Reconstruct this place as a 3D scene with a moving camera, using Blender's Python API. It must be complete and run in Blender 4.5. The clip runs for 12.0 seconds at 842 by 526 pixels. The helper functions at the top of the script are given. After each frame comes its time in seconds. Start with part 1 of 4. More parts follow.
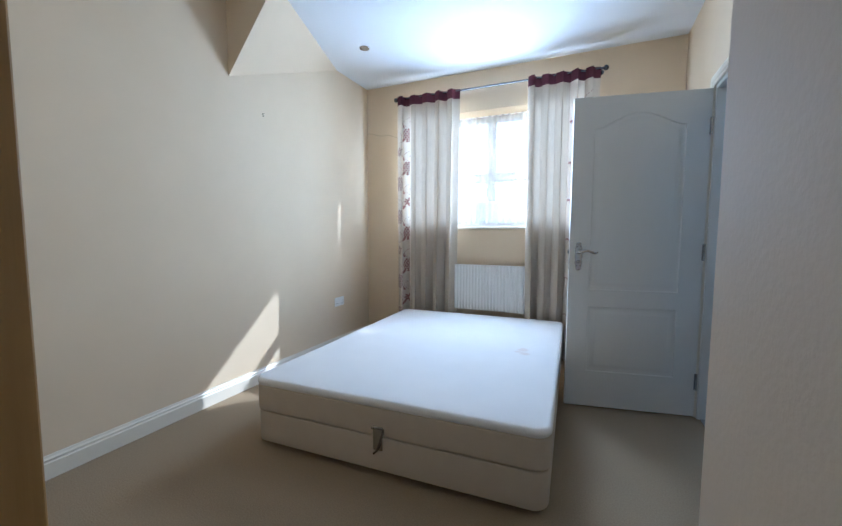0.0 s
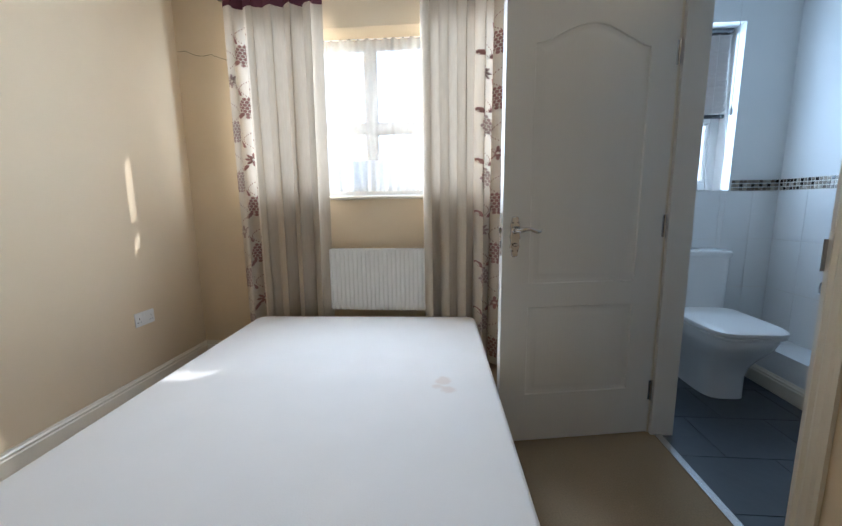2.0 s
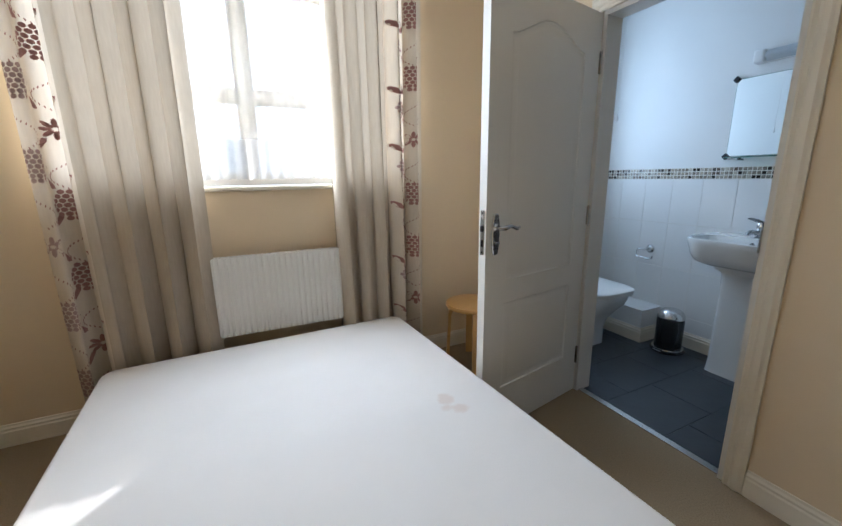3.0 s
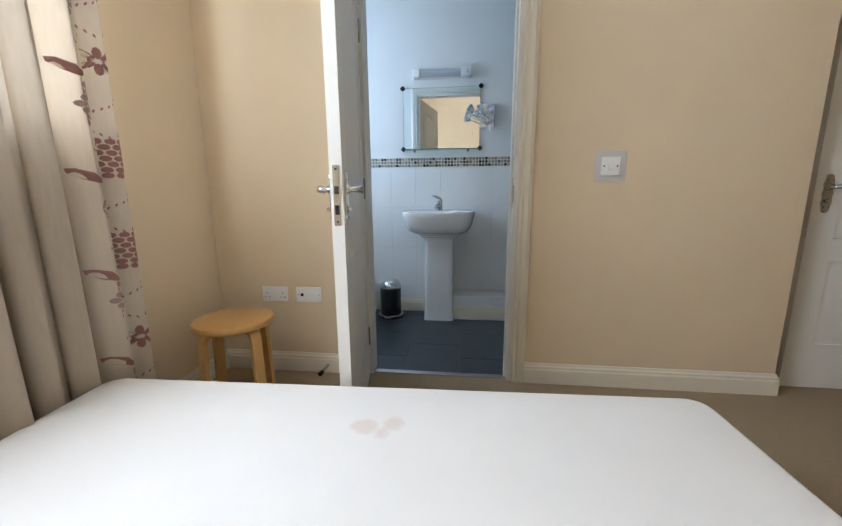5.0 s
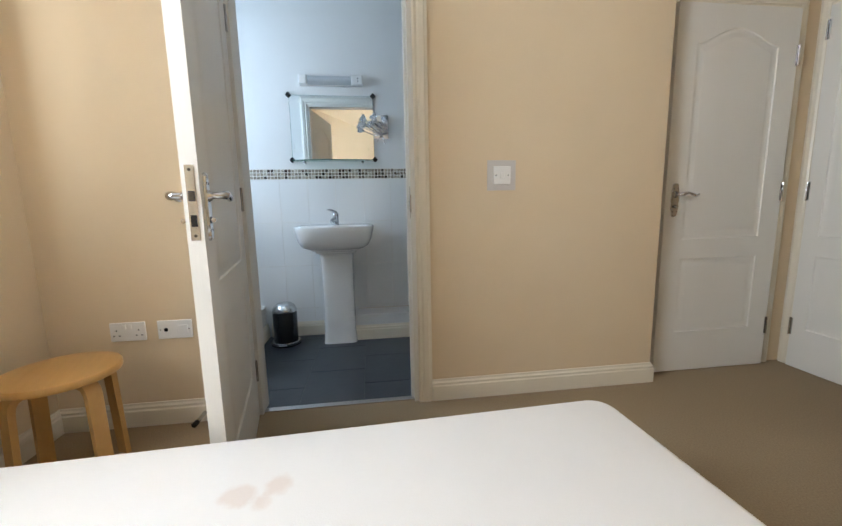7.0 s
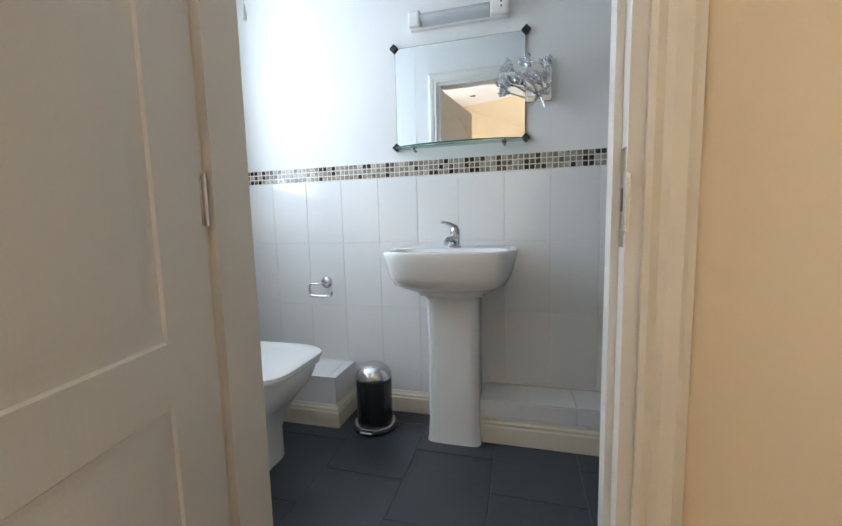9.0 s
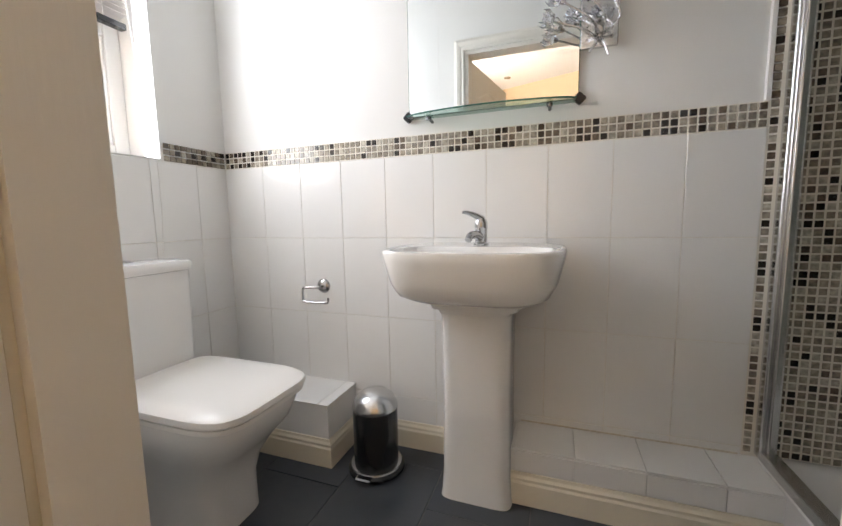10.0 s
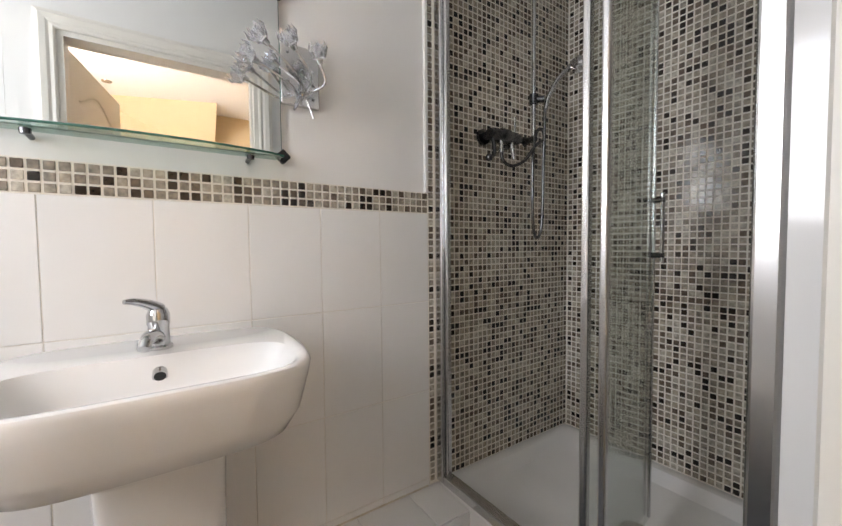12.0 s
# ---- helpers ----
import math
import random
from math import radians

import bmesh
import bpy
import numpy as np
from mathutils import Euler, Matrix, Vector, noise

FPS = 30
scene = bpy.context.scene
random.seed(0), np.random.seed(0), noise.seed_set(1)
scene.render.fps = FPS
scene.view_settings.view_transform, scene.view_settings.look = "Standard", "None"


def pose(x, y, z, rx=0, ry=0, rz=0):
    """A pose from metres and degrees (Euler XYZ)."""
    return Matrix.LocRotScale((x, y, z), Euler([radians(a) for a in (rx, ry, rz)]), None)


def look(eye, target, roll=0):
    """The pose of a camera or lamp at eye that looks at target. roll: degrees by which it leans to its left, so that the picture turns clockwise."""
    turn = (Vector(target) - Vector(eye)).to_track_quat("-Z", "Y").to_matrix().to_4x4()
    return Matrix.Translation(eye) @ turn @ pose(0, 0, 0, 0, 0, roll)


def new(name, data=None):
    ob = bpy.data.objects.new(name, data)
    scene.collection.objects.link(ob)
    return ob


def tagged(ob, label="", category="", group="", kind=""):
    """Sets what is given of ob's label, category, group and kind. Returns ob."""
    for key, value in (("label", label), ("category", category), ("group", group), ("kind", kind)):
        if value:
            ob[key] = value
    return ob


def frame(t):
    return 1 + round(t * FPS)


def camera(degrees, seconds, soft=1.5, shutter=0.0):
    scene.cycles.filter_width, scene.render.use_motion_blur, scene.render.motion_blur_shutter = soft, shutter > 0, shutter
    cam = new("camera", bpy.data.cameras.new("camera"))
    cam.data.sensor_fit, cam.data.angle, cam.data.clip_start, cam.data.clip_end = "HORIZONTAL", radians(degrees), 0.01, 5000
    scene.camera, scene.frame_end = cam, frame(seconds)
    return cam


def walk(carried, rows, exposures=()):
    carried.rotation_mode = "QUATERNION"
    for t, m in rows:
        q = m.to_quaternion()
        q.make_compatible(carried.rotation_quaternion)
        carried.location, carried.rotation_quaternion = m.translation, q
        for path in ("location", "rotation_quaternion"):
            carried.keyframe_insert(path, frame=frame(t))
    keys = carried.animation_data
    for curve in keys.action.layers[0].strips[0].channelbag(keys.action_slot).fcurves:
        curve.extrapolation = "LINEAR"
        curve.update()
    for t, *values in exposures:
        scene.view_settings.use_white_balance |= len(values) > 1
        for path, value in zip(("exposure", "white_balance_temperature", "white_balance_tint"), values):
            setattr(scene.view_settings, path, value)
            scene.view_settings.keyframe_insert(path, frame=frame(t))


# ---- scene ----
cam = camera(96.1, 12.0)
PATH = [
    (0, (-0.645, -1.987, 1.140), (-1.454, -0.165, 0.982), 0.2),
    (0.5, (-0.730, -1.811, 1.095), (-1.435, 0.052, 0.918), 0.4),
    (1, (-0.740, -1.662, 1.118), (-1.204, 0.270, 0.885), 0.2),
    (1.5, (-0.809, -1.399, 1.148), (-1.097, 0.561, 0.879), -0.1),
    (2, (-0.977, -1.045, 1.144), (-1.145, 0.924, 0.834), -0.7),
    (2.5, (-1.247, -0.776, 1.167), (-1.044, 1.173, 0.766), -0.3),
    (3, (-1.68, -0.663, 1.238), (-0.843, 1.099, 0.796), -0.8),
    (3.5, (-1.934, -0.534, 1.249), (-0.643, 0.929, 0.811), -1.2),
    (3.7, (-1.979, -0.466, 1.264), (-0.553, 0.865, 0.821), -1.5),
    (5.3, (-1.913, 0.391, 0.977), (0.052, 0.458, 0.61), -0.4),
    (5.5, (-1.882, 0.457, 0.968), (0.084, 0.443, 0.602), -0.5),
    (6, (-1.851, 0.485, 0.986), (0.104, 0.26, 0.631), -0.6),
    (6.5, (-1.855, 0.319, 1.02), (0.094, 0.026, 0.678), -0.9),
    (6.7, (-1.844, 0.245, 0.998), (0.107, -0.05, 0.67), -0.9),
    (8.3, (-1.163, 0.167, 0.973), (0.812, 0.451, 0.836), -1.7),
    (8.5, (-0.99, 0.13, 0.981), (0.964, 0.533, 0.83), -1.4),
    (9, (-0.632, 0.171, 0.975), (1.288, 0.688, 0.764), -1.4),
    (9.5, (-0.364, 0.192, 0.963), (1.51, 0.85, 0.726), -1.4),
    (10, (-0.236, 0.221, 0.951), (1.635, 0.89, 0.726), -1.0),
    (10.5, (-0.087, 0.286, 0.903), (1.899, 0.504, 0.806), -1.0),
    (11, (-0.016, 0.304, 1.033), (1.921, -0.136, 0.803), -0.9),
    (11.5, (0.02, 0.4, 1.077), (1.775, -0.542, 0.902), -0.3),
    (12, (0.045, 0.452, 1.081), (1.693, -0.678, 0.995), -0.5),
]
EXPOSURES = [(0, 0.66, 4580, 8), (0.3, 0.64, 4800, 9), (1.5, 0.45, 5300, 10), (3.5, 0.4, 5650, 11), (5.5, 0.92, 5850, 11), (6.7, 0.97, 6050, 11), (8.5, 1.15, 6150, 14), (9.0, 1.2, 6650, 15), (9.5, 1.25, 7700, 20), (10.5, 1.45, 8100, 24), (12, 1.5, 8200, 25)]
walk(cam, [(t, look(eye, target, roll)) for t, eye, target, roll in PATH], EXPOSURES)


# ---- light ----
world = bpy.data.worlds.new("sky")
scene.world = world
world.use_nodes = True
wn = world.node_tree.nodes
sky = wn.new("ShaderNodeTexSky")
sky.sky_type = "NISHITA"
sky.sun_disc = False
sky.sun_elevation = radians(33.9)
sky.sun_rotation = radians(40.8)
wn["Background"].inputs[1].default_value = 0.12
world.node_tree.links.new(sky.outputs[0], wn["Background"].inputs[0])

sun = new("sun", bpy.data.lights.new("sun", "SUN"))
sun.data.energy, sun.data.angle, sun.data.color = 4.6, radians(0.55), (1.0, 0.93, 0.82)
sun.matrix_world = look((0, 0, 0), (-0.69, -0.80, -0.71))


def window_light(x0, x1, z0, z1, y, watts, colour):
    data = bpy.data.lights.new("window_light", "AREA")
    data.shape, data.size, data.size_y, data.energy, data.color = "RECTANGLE", x1 - x0, z1 - z0, watts, colour
    data.spread = radians(172)
    ob = new("window_light", data)
    ob.matrix_world = look(((x0 + x1) / 2, y, (z0 + z1) / 2), ((x0 + x1) / 2, y - 1, (z0 + z1) / 2))
    return ob


window_light(-2.44, -0.72, 1.22, 2.3, 1.643, 72, (0.86, 0.94, 1.0))
window_light(0.32, 0.86, 1.22, 2.2, 1.772, 9.0, (0.62, 0.81, 1.0))


# ---- materials ----
def material(name, colour, rough=0.5, metal=0.0, colour2=None, scale=8.0, bump=0.0, bump_scale=200.0, spec=0.5, coat=0.0, stretch=None, detail=4.0):
    m = bpy.data.materials.new(name)
    m.use_nodes = True
    n, l = m.node_tree.nodes, m.node_tree.links
    b = n["Principled BSDF"]
    b.inputs["Roughness"].default_value, b.inputs["Metallic"].default_value = rough, metal
    b.inputs["Specular IOR Level"].default_value, b.inputs["Coat Weight"].default_value = spec, coat
    tc = n.new("ShaderNodeTexCoord")
    src = tc.outputs["Object"]
    if stretch:
        mp = n.new("ShaderNodeMapping")
        mp.inputs["Scale"].default_value = stretch
        l.new(src, mp.inputs[0])
        src = mp.outputs[0]
    if colour2:
        t = n.new("ShaderNodeTexNoise")
        t.inputs["Scale"].default_value, t.inputs["Detail"].default_value = scale, detail
        l.new(src, t.inputs["Vector"])
        mx = n.new("ShaderNodeMix")
        mx.data_type = "RGBA"
        mx.inputs["A"].default_value, mx.inputs["B"].default_value = (*colour, 1), (*colour2, 1)
        l.new(t.outputs["Fac"], mx.inputs["Factor"])
        l.new(mx.outputs["Result"], b.inputs["Base Color"])
    else:
        b.inputs["Base Color"].default_value = (*colour, 1)
    if bump:
        t2 = n.new("ShaderNodeTexNoise")
        t2.inputs["Scale"].default_value, t2.inputs["Detail"].default_value = bump_scale, 3
        l.new(src, t2.inputs["Vector"])
        bp = n.new("ShaderNodeBump")
        bp.inputs["Strength"].default_value, bp.inputs["Distance"].default_value = bump, 0.003
        l.new(t2.outputs["Fac"], bp.inputs["Height"])
        l.new(bp.outputs[0], b.inputs["Normal"])
    return m


def see_through(name, tint, gloss=0.08, rough=0.0, bump=0.0):
    """Thin clear sheet: mostly straight through, with a mirror sheen."""
    m = bpy.data.materials.new(name)
    m.use_nodes = True
    n, l = m.node_tree.nodes, m.node_tree.links
    n.remove(n["Principled BSDF"])
    tr, gl, mx = n.new("ShaderNodeBsdfTransparent"), n.new("ShaderNodeBsdfGlossy"), n.new("ShaderNodeMixShader")
    tr.inputs[0].default_value = (*tint, 1)
    gl.inputs["Roughness"].default_value = rough
    lw, pw, ma = n.new("ShaderNodeLayerWeight"), n.new("ShaderNodeMath"), n.new("ShaderNodeMath")
    pw.operation, pw.inputs[1].default_value = "POWER", 4.0
    ma.operation, ma.inputs[1].default_value, ma.inputs[2].default_value = "MULTIPLY_ADD", 0.6, gloss * 0.6
    l.new(lw.outputs["Facing"], pw.inputs[0])
    l.new(pw.outputs[0], ma.inputs[0])
    l.new(ma.outputs[0], mx.inputs[0])
    l.new(tr.outputs[0], mx.inputs[1])
    l.new(gl.outputs[0], mx.inputs[2])
    l.new(mx.outputs[0], n["Material Output"].inputs[0])
    return m


def cloth(name, colour, colour2, through_light=0.35, clear=0.0, scale=90.0, stretch=(1, 1, 0.15)):
    m = bpy.data.materials.new(name)
    m.use_nodes = True
    n, l = m.node_tree.nodes, m.node_tree.links
    b = n["Principled BSDF"]
    b.inputs["Roughness"].default_value, b.inputs["Specular IOR Level"].default_value = 0.9, 0.15
    tc, mp, t, mx = n.new("ShaderNodeTexCoord"), n.new("ShaderNodeMapping"), n.new("ShaderNodeTexNoise"), n.new("ShaderNodeMix")
    mp.inputs["Scale"].default_value = stretch
    t.inputs["Scale"].default_value, t.inputs["Detail"].default_value = scale, 5
    mx.data_type = "RGBA"
    mx.inputs["A"].default_value, mx.inputs["B"].default_value = (*colour, 1), (*colour2, 1)
    l.new(tc.outputs["Object"], mp.inputs[0])
    l.new(mp.outputs[0], t.inputs["Vector"])
    l.new(t.outputs["Fac"], mx.inputs["Factor"])
    l.new(mx.outputs["Result"], b.inputs["Base Color"])
    bp = n.new("ShaderNodeBump")
    bp.inputs["Strength"].default_value, bp.inputs["Distance"].default_value = 0.25, 0.002
    l.new(t.outputs["Fac"], bp.inputs["Height"])
    l.new(bp.outputs[0], b.inputs["Normal"])
    tl, m1 = n.new("ShaderNodeBsdfTranslucent"), n.new("ShaderNodeMixShader")
    l.new(mx.outputs["Result"], tl.inputs[0])
    m1.inputs[0].default_value = through_light
    l.new(b.outputs[0], m1.inputs[1])
    l.new(tl.outputs[0], m1.inputs[2])
    last = m1
    if clear:
        tr, m2 = n.new("ShaderNodeBsdfTransparent"), n.new("ShaderNodeMixShader")
        m2.inputs[0].default_value = clear
        l.new(m1.outputs[0], m2.inputs[1])
        l.new(tr.outputs[0], m2.inputs[2])
        last = m2
    l.new(last.outputs[0], n["Material Output"].inputs[0])
    return m


def mosaic_material(name, island):
    m = bpy.data.materials.new(name)
    m.use_nodes = True
    n, l = m.node_tree.nodes, m.node_tree.links
    b = n["Principled BSDF"]
    b.inputs["Roughness"].default_value = 0.13
    ramp = n.new("ShaderNodeValToRGB")
    ramp.color_ramp.interpolation = "CONSTANT"
    stops = [(0.0, (0.03, 0.02, 0.014)), (0.17, (0.15, 0.11, 0.08)), (0.3, (0.29, 0.24, 0.19)), (0.48, (0.43, 0.37, 0.29)), (0.68, (0.34, 0.29, 0.235)), (0.84, (0.52, 0.47, 0.39))]
    el = ramp.color_ramp.elements
    el[0].position, el[0].color = 0.0, (*stops[0][1], 1)
    el[1].position, el[1].color = stops[1][0], (*stops[1][1], 1)
    for p, c in stops[2:]:
        e = el.new(p)
        e.color = (*c, 1)
    if island:
        l.new(n.new("ShaderNodeNewGeometry").outputs["Random Per Island"], ramp.inputs[0])
    else:
        l.new(n.new("ShaderNodeObjectInfo").outputs["Random"], ramp.inputs[0])
    t = n.new("ShaderNodeTexNoise")
    t.inputs["Scale"].default_value, t.inputs["Detail"].default_value = 70, 4
    l.new(n.new("ShaderNodeNewGeometry").outputs["Position"], t.inputs["Vector"])
    mr = n.new("ShaderNodeMapRange")
    mr.inputs["From Min"].default_value, mr.inputs["From Max"].default_value = 0.3, 0.7
    mr.inputs["To Min"].default_value, mr.inputs["To Max"].default_value = 0.5, 1.18
    l.new(t.outputs["Fac"], mr.inputs["Value"])
    mx = n.new("ShaderNodeMix")
    mx.data_type, mx.blend_type = "RGBA", "MULTIPLY"
    mx.inputs["Factor"].default_value = 1
    l.new(ramp.outputs[0], mx.inputs["A"])
    l.new(mr.outputs["Result"], mx.inputs["B"])
    l.new(mx.outputs["Result"], b.inputs["Base Color"])
    return m


CREAM = material("cream_wall_paint", (0.73, 0.585, 0.395), 0.75, colour2=(0.67, 0.53, 0.35), scale=3, bump=0.05, bump_scale=420, spec=0.25)
BATH_PAINT = material("white_wall_paint", (0.78, 0.77, 0.74), 0.6, colour2=(0.72, 0.71, 0.69), scale=3, bump=0.1, bump_scale=300, spec=0.3)
CEILING = material("ceiling_paint", (0.8, 0.79, 0.77), 0.8, colour2=(0.75, 0.74, 0.72), scale=2, bump=0.08, bump_scale=200)
CARPET = material("carpet_loop", (0.37, 0.28, 0.175), 0.95, colour2=(0.25, 0.185, 0.115), scale=160, bump=1.0, bump_scale=170, spec=0.1, detail=2)
WOODWORK = material("cream_gloss_wood", (0.78, 0.71, 0.58), 0.32, colour2=(0.72, 0.645, 0.51), scale=5, bump=0.04, bump_scale=60)
DOOR = material("white_door_paint", (0.76, 0.73, 0.67), 0.4, colour2=(0.71, 0.675, 0.61), scale=4, bump=0.12, bump_scale=120, stretch=(1, 1, 0.08))
OAK = material("oak_casing", (0.42, 0.24, 0.07), 0.5, colour2=(0.3, 0.16, 0.045), scale=30, bump=0.15, bump_scale=80, stretch=(1, 1, 0.06))
TILE = material("white_wall_tile", (0.8, 0.79, 0.77), 0.1, colour2=(0.76, 0.75, 0.73), scale=2.5, bump=0.02, bump_scale=14)
GROUT = material("grout", (0.8, 0.76, 0.69), 0.9, colour2=(0.7, 0.65, 0.56), scale=14)
CERAMIC = material("white_ceramic", (0.82, 0.81, 0.79), 0.07, colour2=(0.79, 0.78, 0.76), scale=2, coat=0.3)
PLASTIC = material("white_plastic", (0.8, 0.78, 0.75), 0.3, colour2=(0.76, 0.74, 0.71), scale=6)
CHROME = material("chrome", (0.6, 0.6, 0.6), 0.09, 1.0, colour2=(0.5, 0.5, 0.51), scale=9)
SATIN = material("satin_aluminium", (0.68, 0.68, 0.68), 0.24, 1.0, colour2=(0.58, 0.58, 0.58), scale=6, stretch=(1, 1, 0.05))
DARK_METAL = material("dark_chrome", (0.16, 0.16, 0.17), 0.2, 1.0, colour2=(0.1, 0.1, 0.1), scale=20)
BLACK = material("black_gloss", (0.012, 0.012, 0.013), 0.22, colour2=(0.02, 0.02, 0.02), scale=12)
SLATE = material("slate_floor_tile", (0.055, 0.062, 0.072), 0.38, colour2=(0.035, 0.04, 0.048), scale=7, bump=0.25, bump_scale=26)
DARK_GROUT = material("dark_grout", (0.16, 0.16, 0.16), 0.9, colour2=(0.09, 0.09, 0.09), scale=20)
BIRCH = material("birch_ply", (0.62, 0.36, 0.12), 0.35, colour2=(0.52, 0.28, 0.085), scale=16, bump=0.04, bump_scale=90, stretch=(0.25, 2.5, 1))
BED_TOP = material("white_mattress_cover", (0.78, 0.74, 0.70), 0.9, colour2=(0.73, 0.69, 0.645), scale=5, bump=0.25, bump_scale=330, spec=0.15)
BED_SIDE = material("beige_bed_fabric", (0.56, 0.47, 0.36), 0.95, colour2=(0.48, 0.40, 0.30), scale=9, bump=0.4, bump_scale=380, spec=0.1)

def add_stain(m, spots):
    """Faint brown marks with ragged rims, at places in the thing's own axes."""
    n, l = m.node_tree.nodes, m.node_tree.links
    b = n["Principled BSDF"]
    src = b.inputs["Base Color"].links[0].from_socket
    tc, nz = n.new("ShaderNodeTexCoord"), n.new("ShaderNodeTexNoise")
    nz.inputs["Scale"].default_value, nz.inputs["Detail"].default_value = 22, 5
    l.new(tc.outputs["Object"], nz.inputs["Vector"])
    for x, y, r in spots:
        di = n.new("ShaderNodeVectorMath")
        di.operation, di.inputs[1].default_value = "DISTANCE", (x, y, 0.377)
        l.new(tc.outputs["Object"], di.inputs[0])
        ad, mr, mx = n.new("ShaderNodeMath"), n.new("ShaderNodeMapRange"), n.new("ShaderNodeMix")
        ad.operation, ad.inputs[1].default_value = "MULTIPLY_ADD", 0.07
        l.new(nz.outputs["Fac"], ad.inputs[0])
        l.new(di.outputs["Value"], ad.inputs[2])
        mr.inputs["From Min"].default_value, mr.inputs["From Max"].default_value = r + 0.04, r + 0.018
        mr.inputs["To Min"].default_value, mr.inputs["To Max"].default_value = 0.0, 0.5
        l.new(ad.outputs[0], mr.inputs["Value"])
        mx.data_type = "RGBA"
        mx.inputs["B"].default_value = (0.64, 0.5, 0.41, 1)
        l.new(mr.outputs["Result"], mx.inputs["Factor"])
        l.new(src, mx.inputs["A"])
        src = mx.outputs["Result"]
    l.new(src, b.inputs["Base Color"])


add_stain(BED_TOP, [(0.53, 0.03, 0.04), (0.55, -0.05, 0.034), (0.5, -0.02, 0.02)])
CURTAIN = cloth("curtain_cloth", (0.5, 0.42, 0.32), (0.41, 0.34, 0.255), 0.07)
CURTAIN_PALE = cloth("curtain_border_cloth", (0.66, 0.57, 0.45), (0.57, 0.48, 0.37), 0.1)
PLUM = cloth("plum_cloth", (0.11, 0.035, 0.045), (0.075, 0.024, 0.032), 0.15)
MOTIF = cloth("plum_print", (0.36, 0.19, 0.16), (0.27, 0.13, 0.115), 0.15)
MOTIF_GREY = cloth("mauve_print", (0.4, 0.28, 0.25), (0.33, 0.225, 0.205), 0.15)
NET = cloth("net_cloth", (0.8, 0.8, 0.8), (0.7, 0.71, 0.73), 0.3, clear=0.68, scale=14, stretch=(1, 1, 1))
LACE = cloth("lace_cloth", (0.82, 0.82, 0.82), (0.7, 0.71, 0.73), 0.5, clear=0.16, scale=34, stretch=(1, 1, 1))
PANE = see_through("window_glass", (0.96, 0.98, 0.98))
SHOWER_GLASS = see_through("shower_glass", (0.93, 0.95, 0.935), 0.085)
SHELF_GLASS = see_through("shelf_glass", (0.72, 0.86, 0.82), 0.09)
GLASS_EDGE = material("green_glass_edge", (0.03, 0.13, 0.1), 0.1)
FROSTED = material("frosted_pane", (0.85, 0.9, 0.95), 0.2, bump=0.8, bump_scale=90)
FROSTED.node_tree.nodes["Principled BSDF"].inputs["Transmission Weight"].default_value = 0.9
CRYSTAL = material("crystal", (0.95, 0.97, 1.0), 0.02)
CRYSTAL.node_tree.nodes["Principled BSDF"].inputs["Transmission Weight"].default_value = 0.9
MIRROR = material("mirror_silver", (0.86, 0.88, 0.87), 0.0, 1.0)
RADIATOR = material("radiator_enamel", (0.76, 0.73, 0.67), 0.35, colour2=(0.72, 0.69, 0.63), scale=5)
DIFFUSER = material("lamp_diffuser", (0.5, 0.52, 0.53), 0.35, colour2=(0.45, 0.47, 0.48), scale=3)
PLATE_GREY = material("switch_surround", (0.6, 0.56, 0.53), 0.3, colour2=(0.56, 0.52, 0.49), scale=8)
GROUND = material("pale_paving", (0.4, 0.39, 0.37), 0.9, colour2=(0.3, 0.29, 0.27), scale=0.8)
MOSAIC = mosaic_material("mosaic_glass", True)
MOSAIC_PIECE = mosaic_material("mosaic_glass_piece", False)


# ---- mesh helpers ----
def thing(name, at=(0, 0, 0), rz=0, label="", category="", group="", kind=""):
    ob = new(name)
    ob.matrix_world = pose(*at, 0, 0, rz)
    ob.empty_display_size = 0.05
    return tagged(ob, label, category, group, kind)


def part(name, bm, mat, parent=None, label="", smooth=None):
    me = bpy.data.meshes.new(name)
    bmesh.ops.recalc_face_normals(bm, faces=bm.faces)
    bm.to_mesh(me)
    bm.free()
    me.materials.append(mat)
    if smooth:
        for p in me.polygons:
            p.use_smooth = True
        me.set_sharp_from_angle(angle=radians(smooth))
    ob = new(name, me)
    if parent:
        ob.parent = parent
    if label:
        tagged(ob, label)
    return ob


def structure(name, bm, mat, label="", category=""):
    return tagged(part(name, bm, mat), label, category, "", "structure")


def box(x0, y0, z0, x1, y1, z1, bevel=0.0, seg=2, bm=None):
    own = bmesh.new()
    v = [own.verts.new((x, y, z)) for x in (x0, x1) for y in (y0, y1) for z in (z0, z1)]
    for f in ((0, 1, 3, 2), (4, 6, 7, 5), (0, 4, 5, 1), (2, 3, 7, 6), (0, 2, 6, 4), (1, 5, 7, 3)):
        own.faces.new([v[i] for i in f])
    if bevel:
        bmesh.ops.bevel(own, geom=own.edges[:], offset=bevel, segments=seg, affect="EDGES", profile=0.5)
    return merge(bm, own)


def merge(bm, own):
    if bm is None:
        return own
    table = {v: bm.verts.new(v.co) for v in own.verts}
    for f in own.faces:
        bm.faces.new([table[v] for v in f.verts])
    own.free()
    return bm


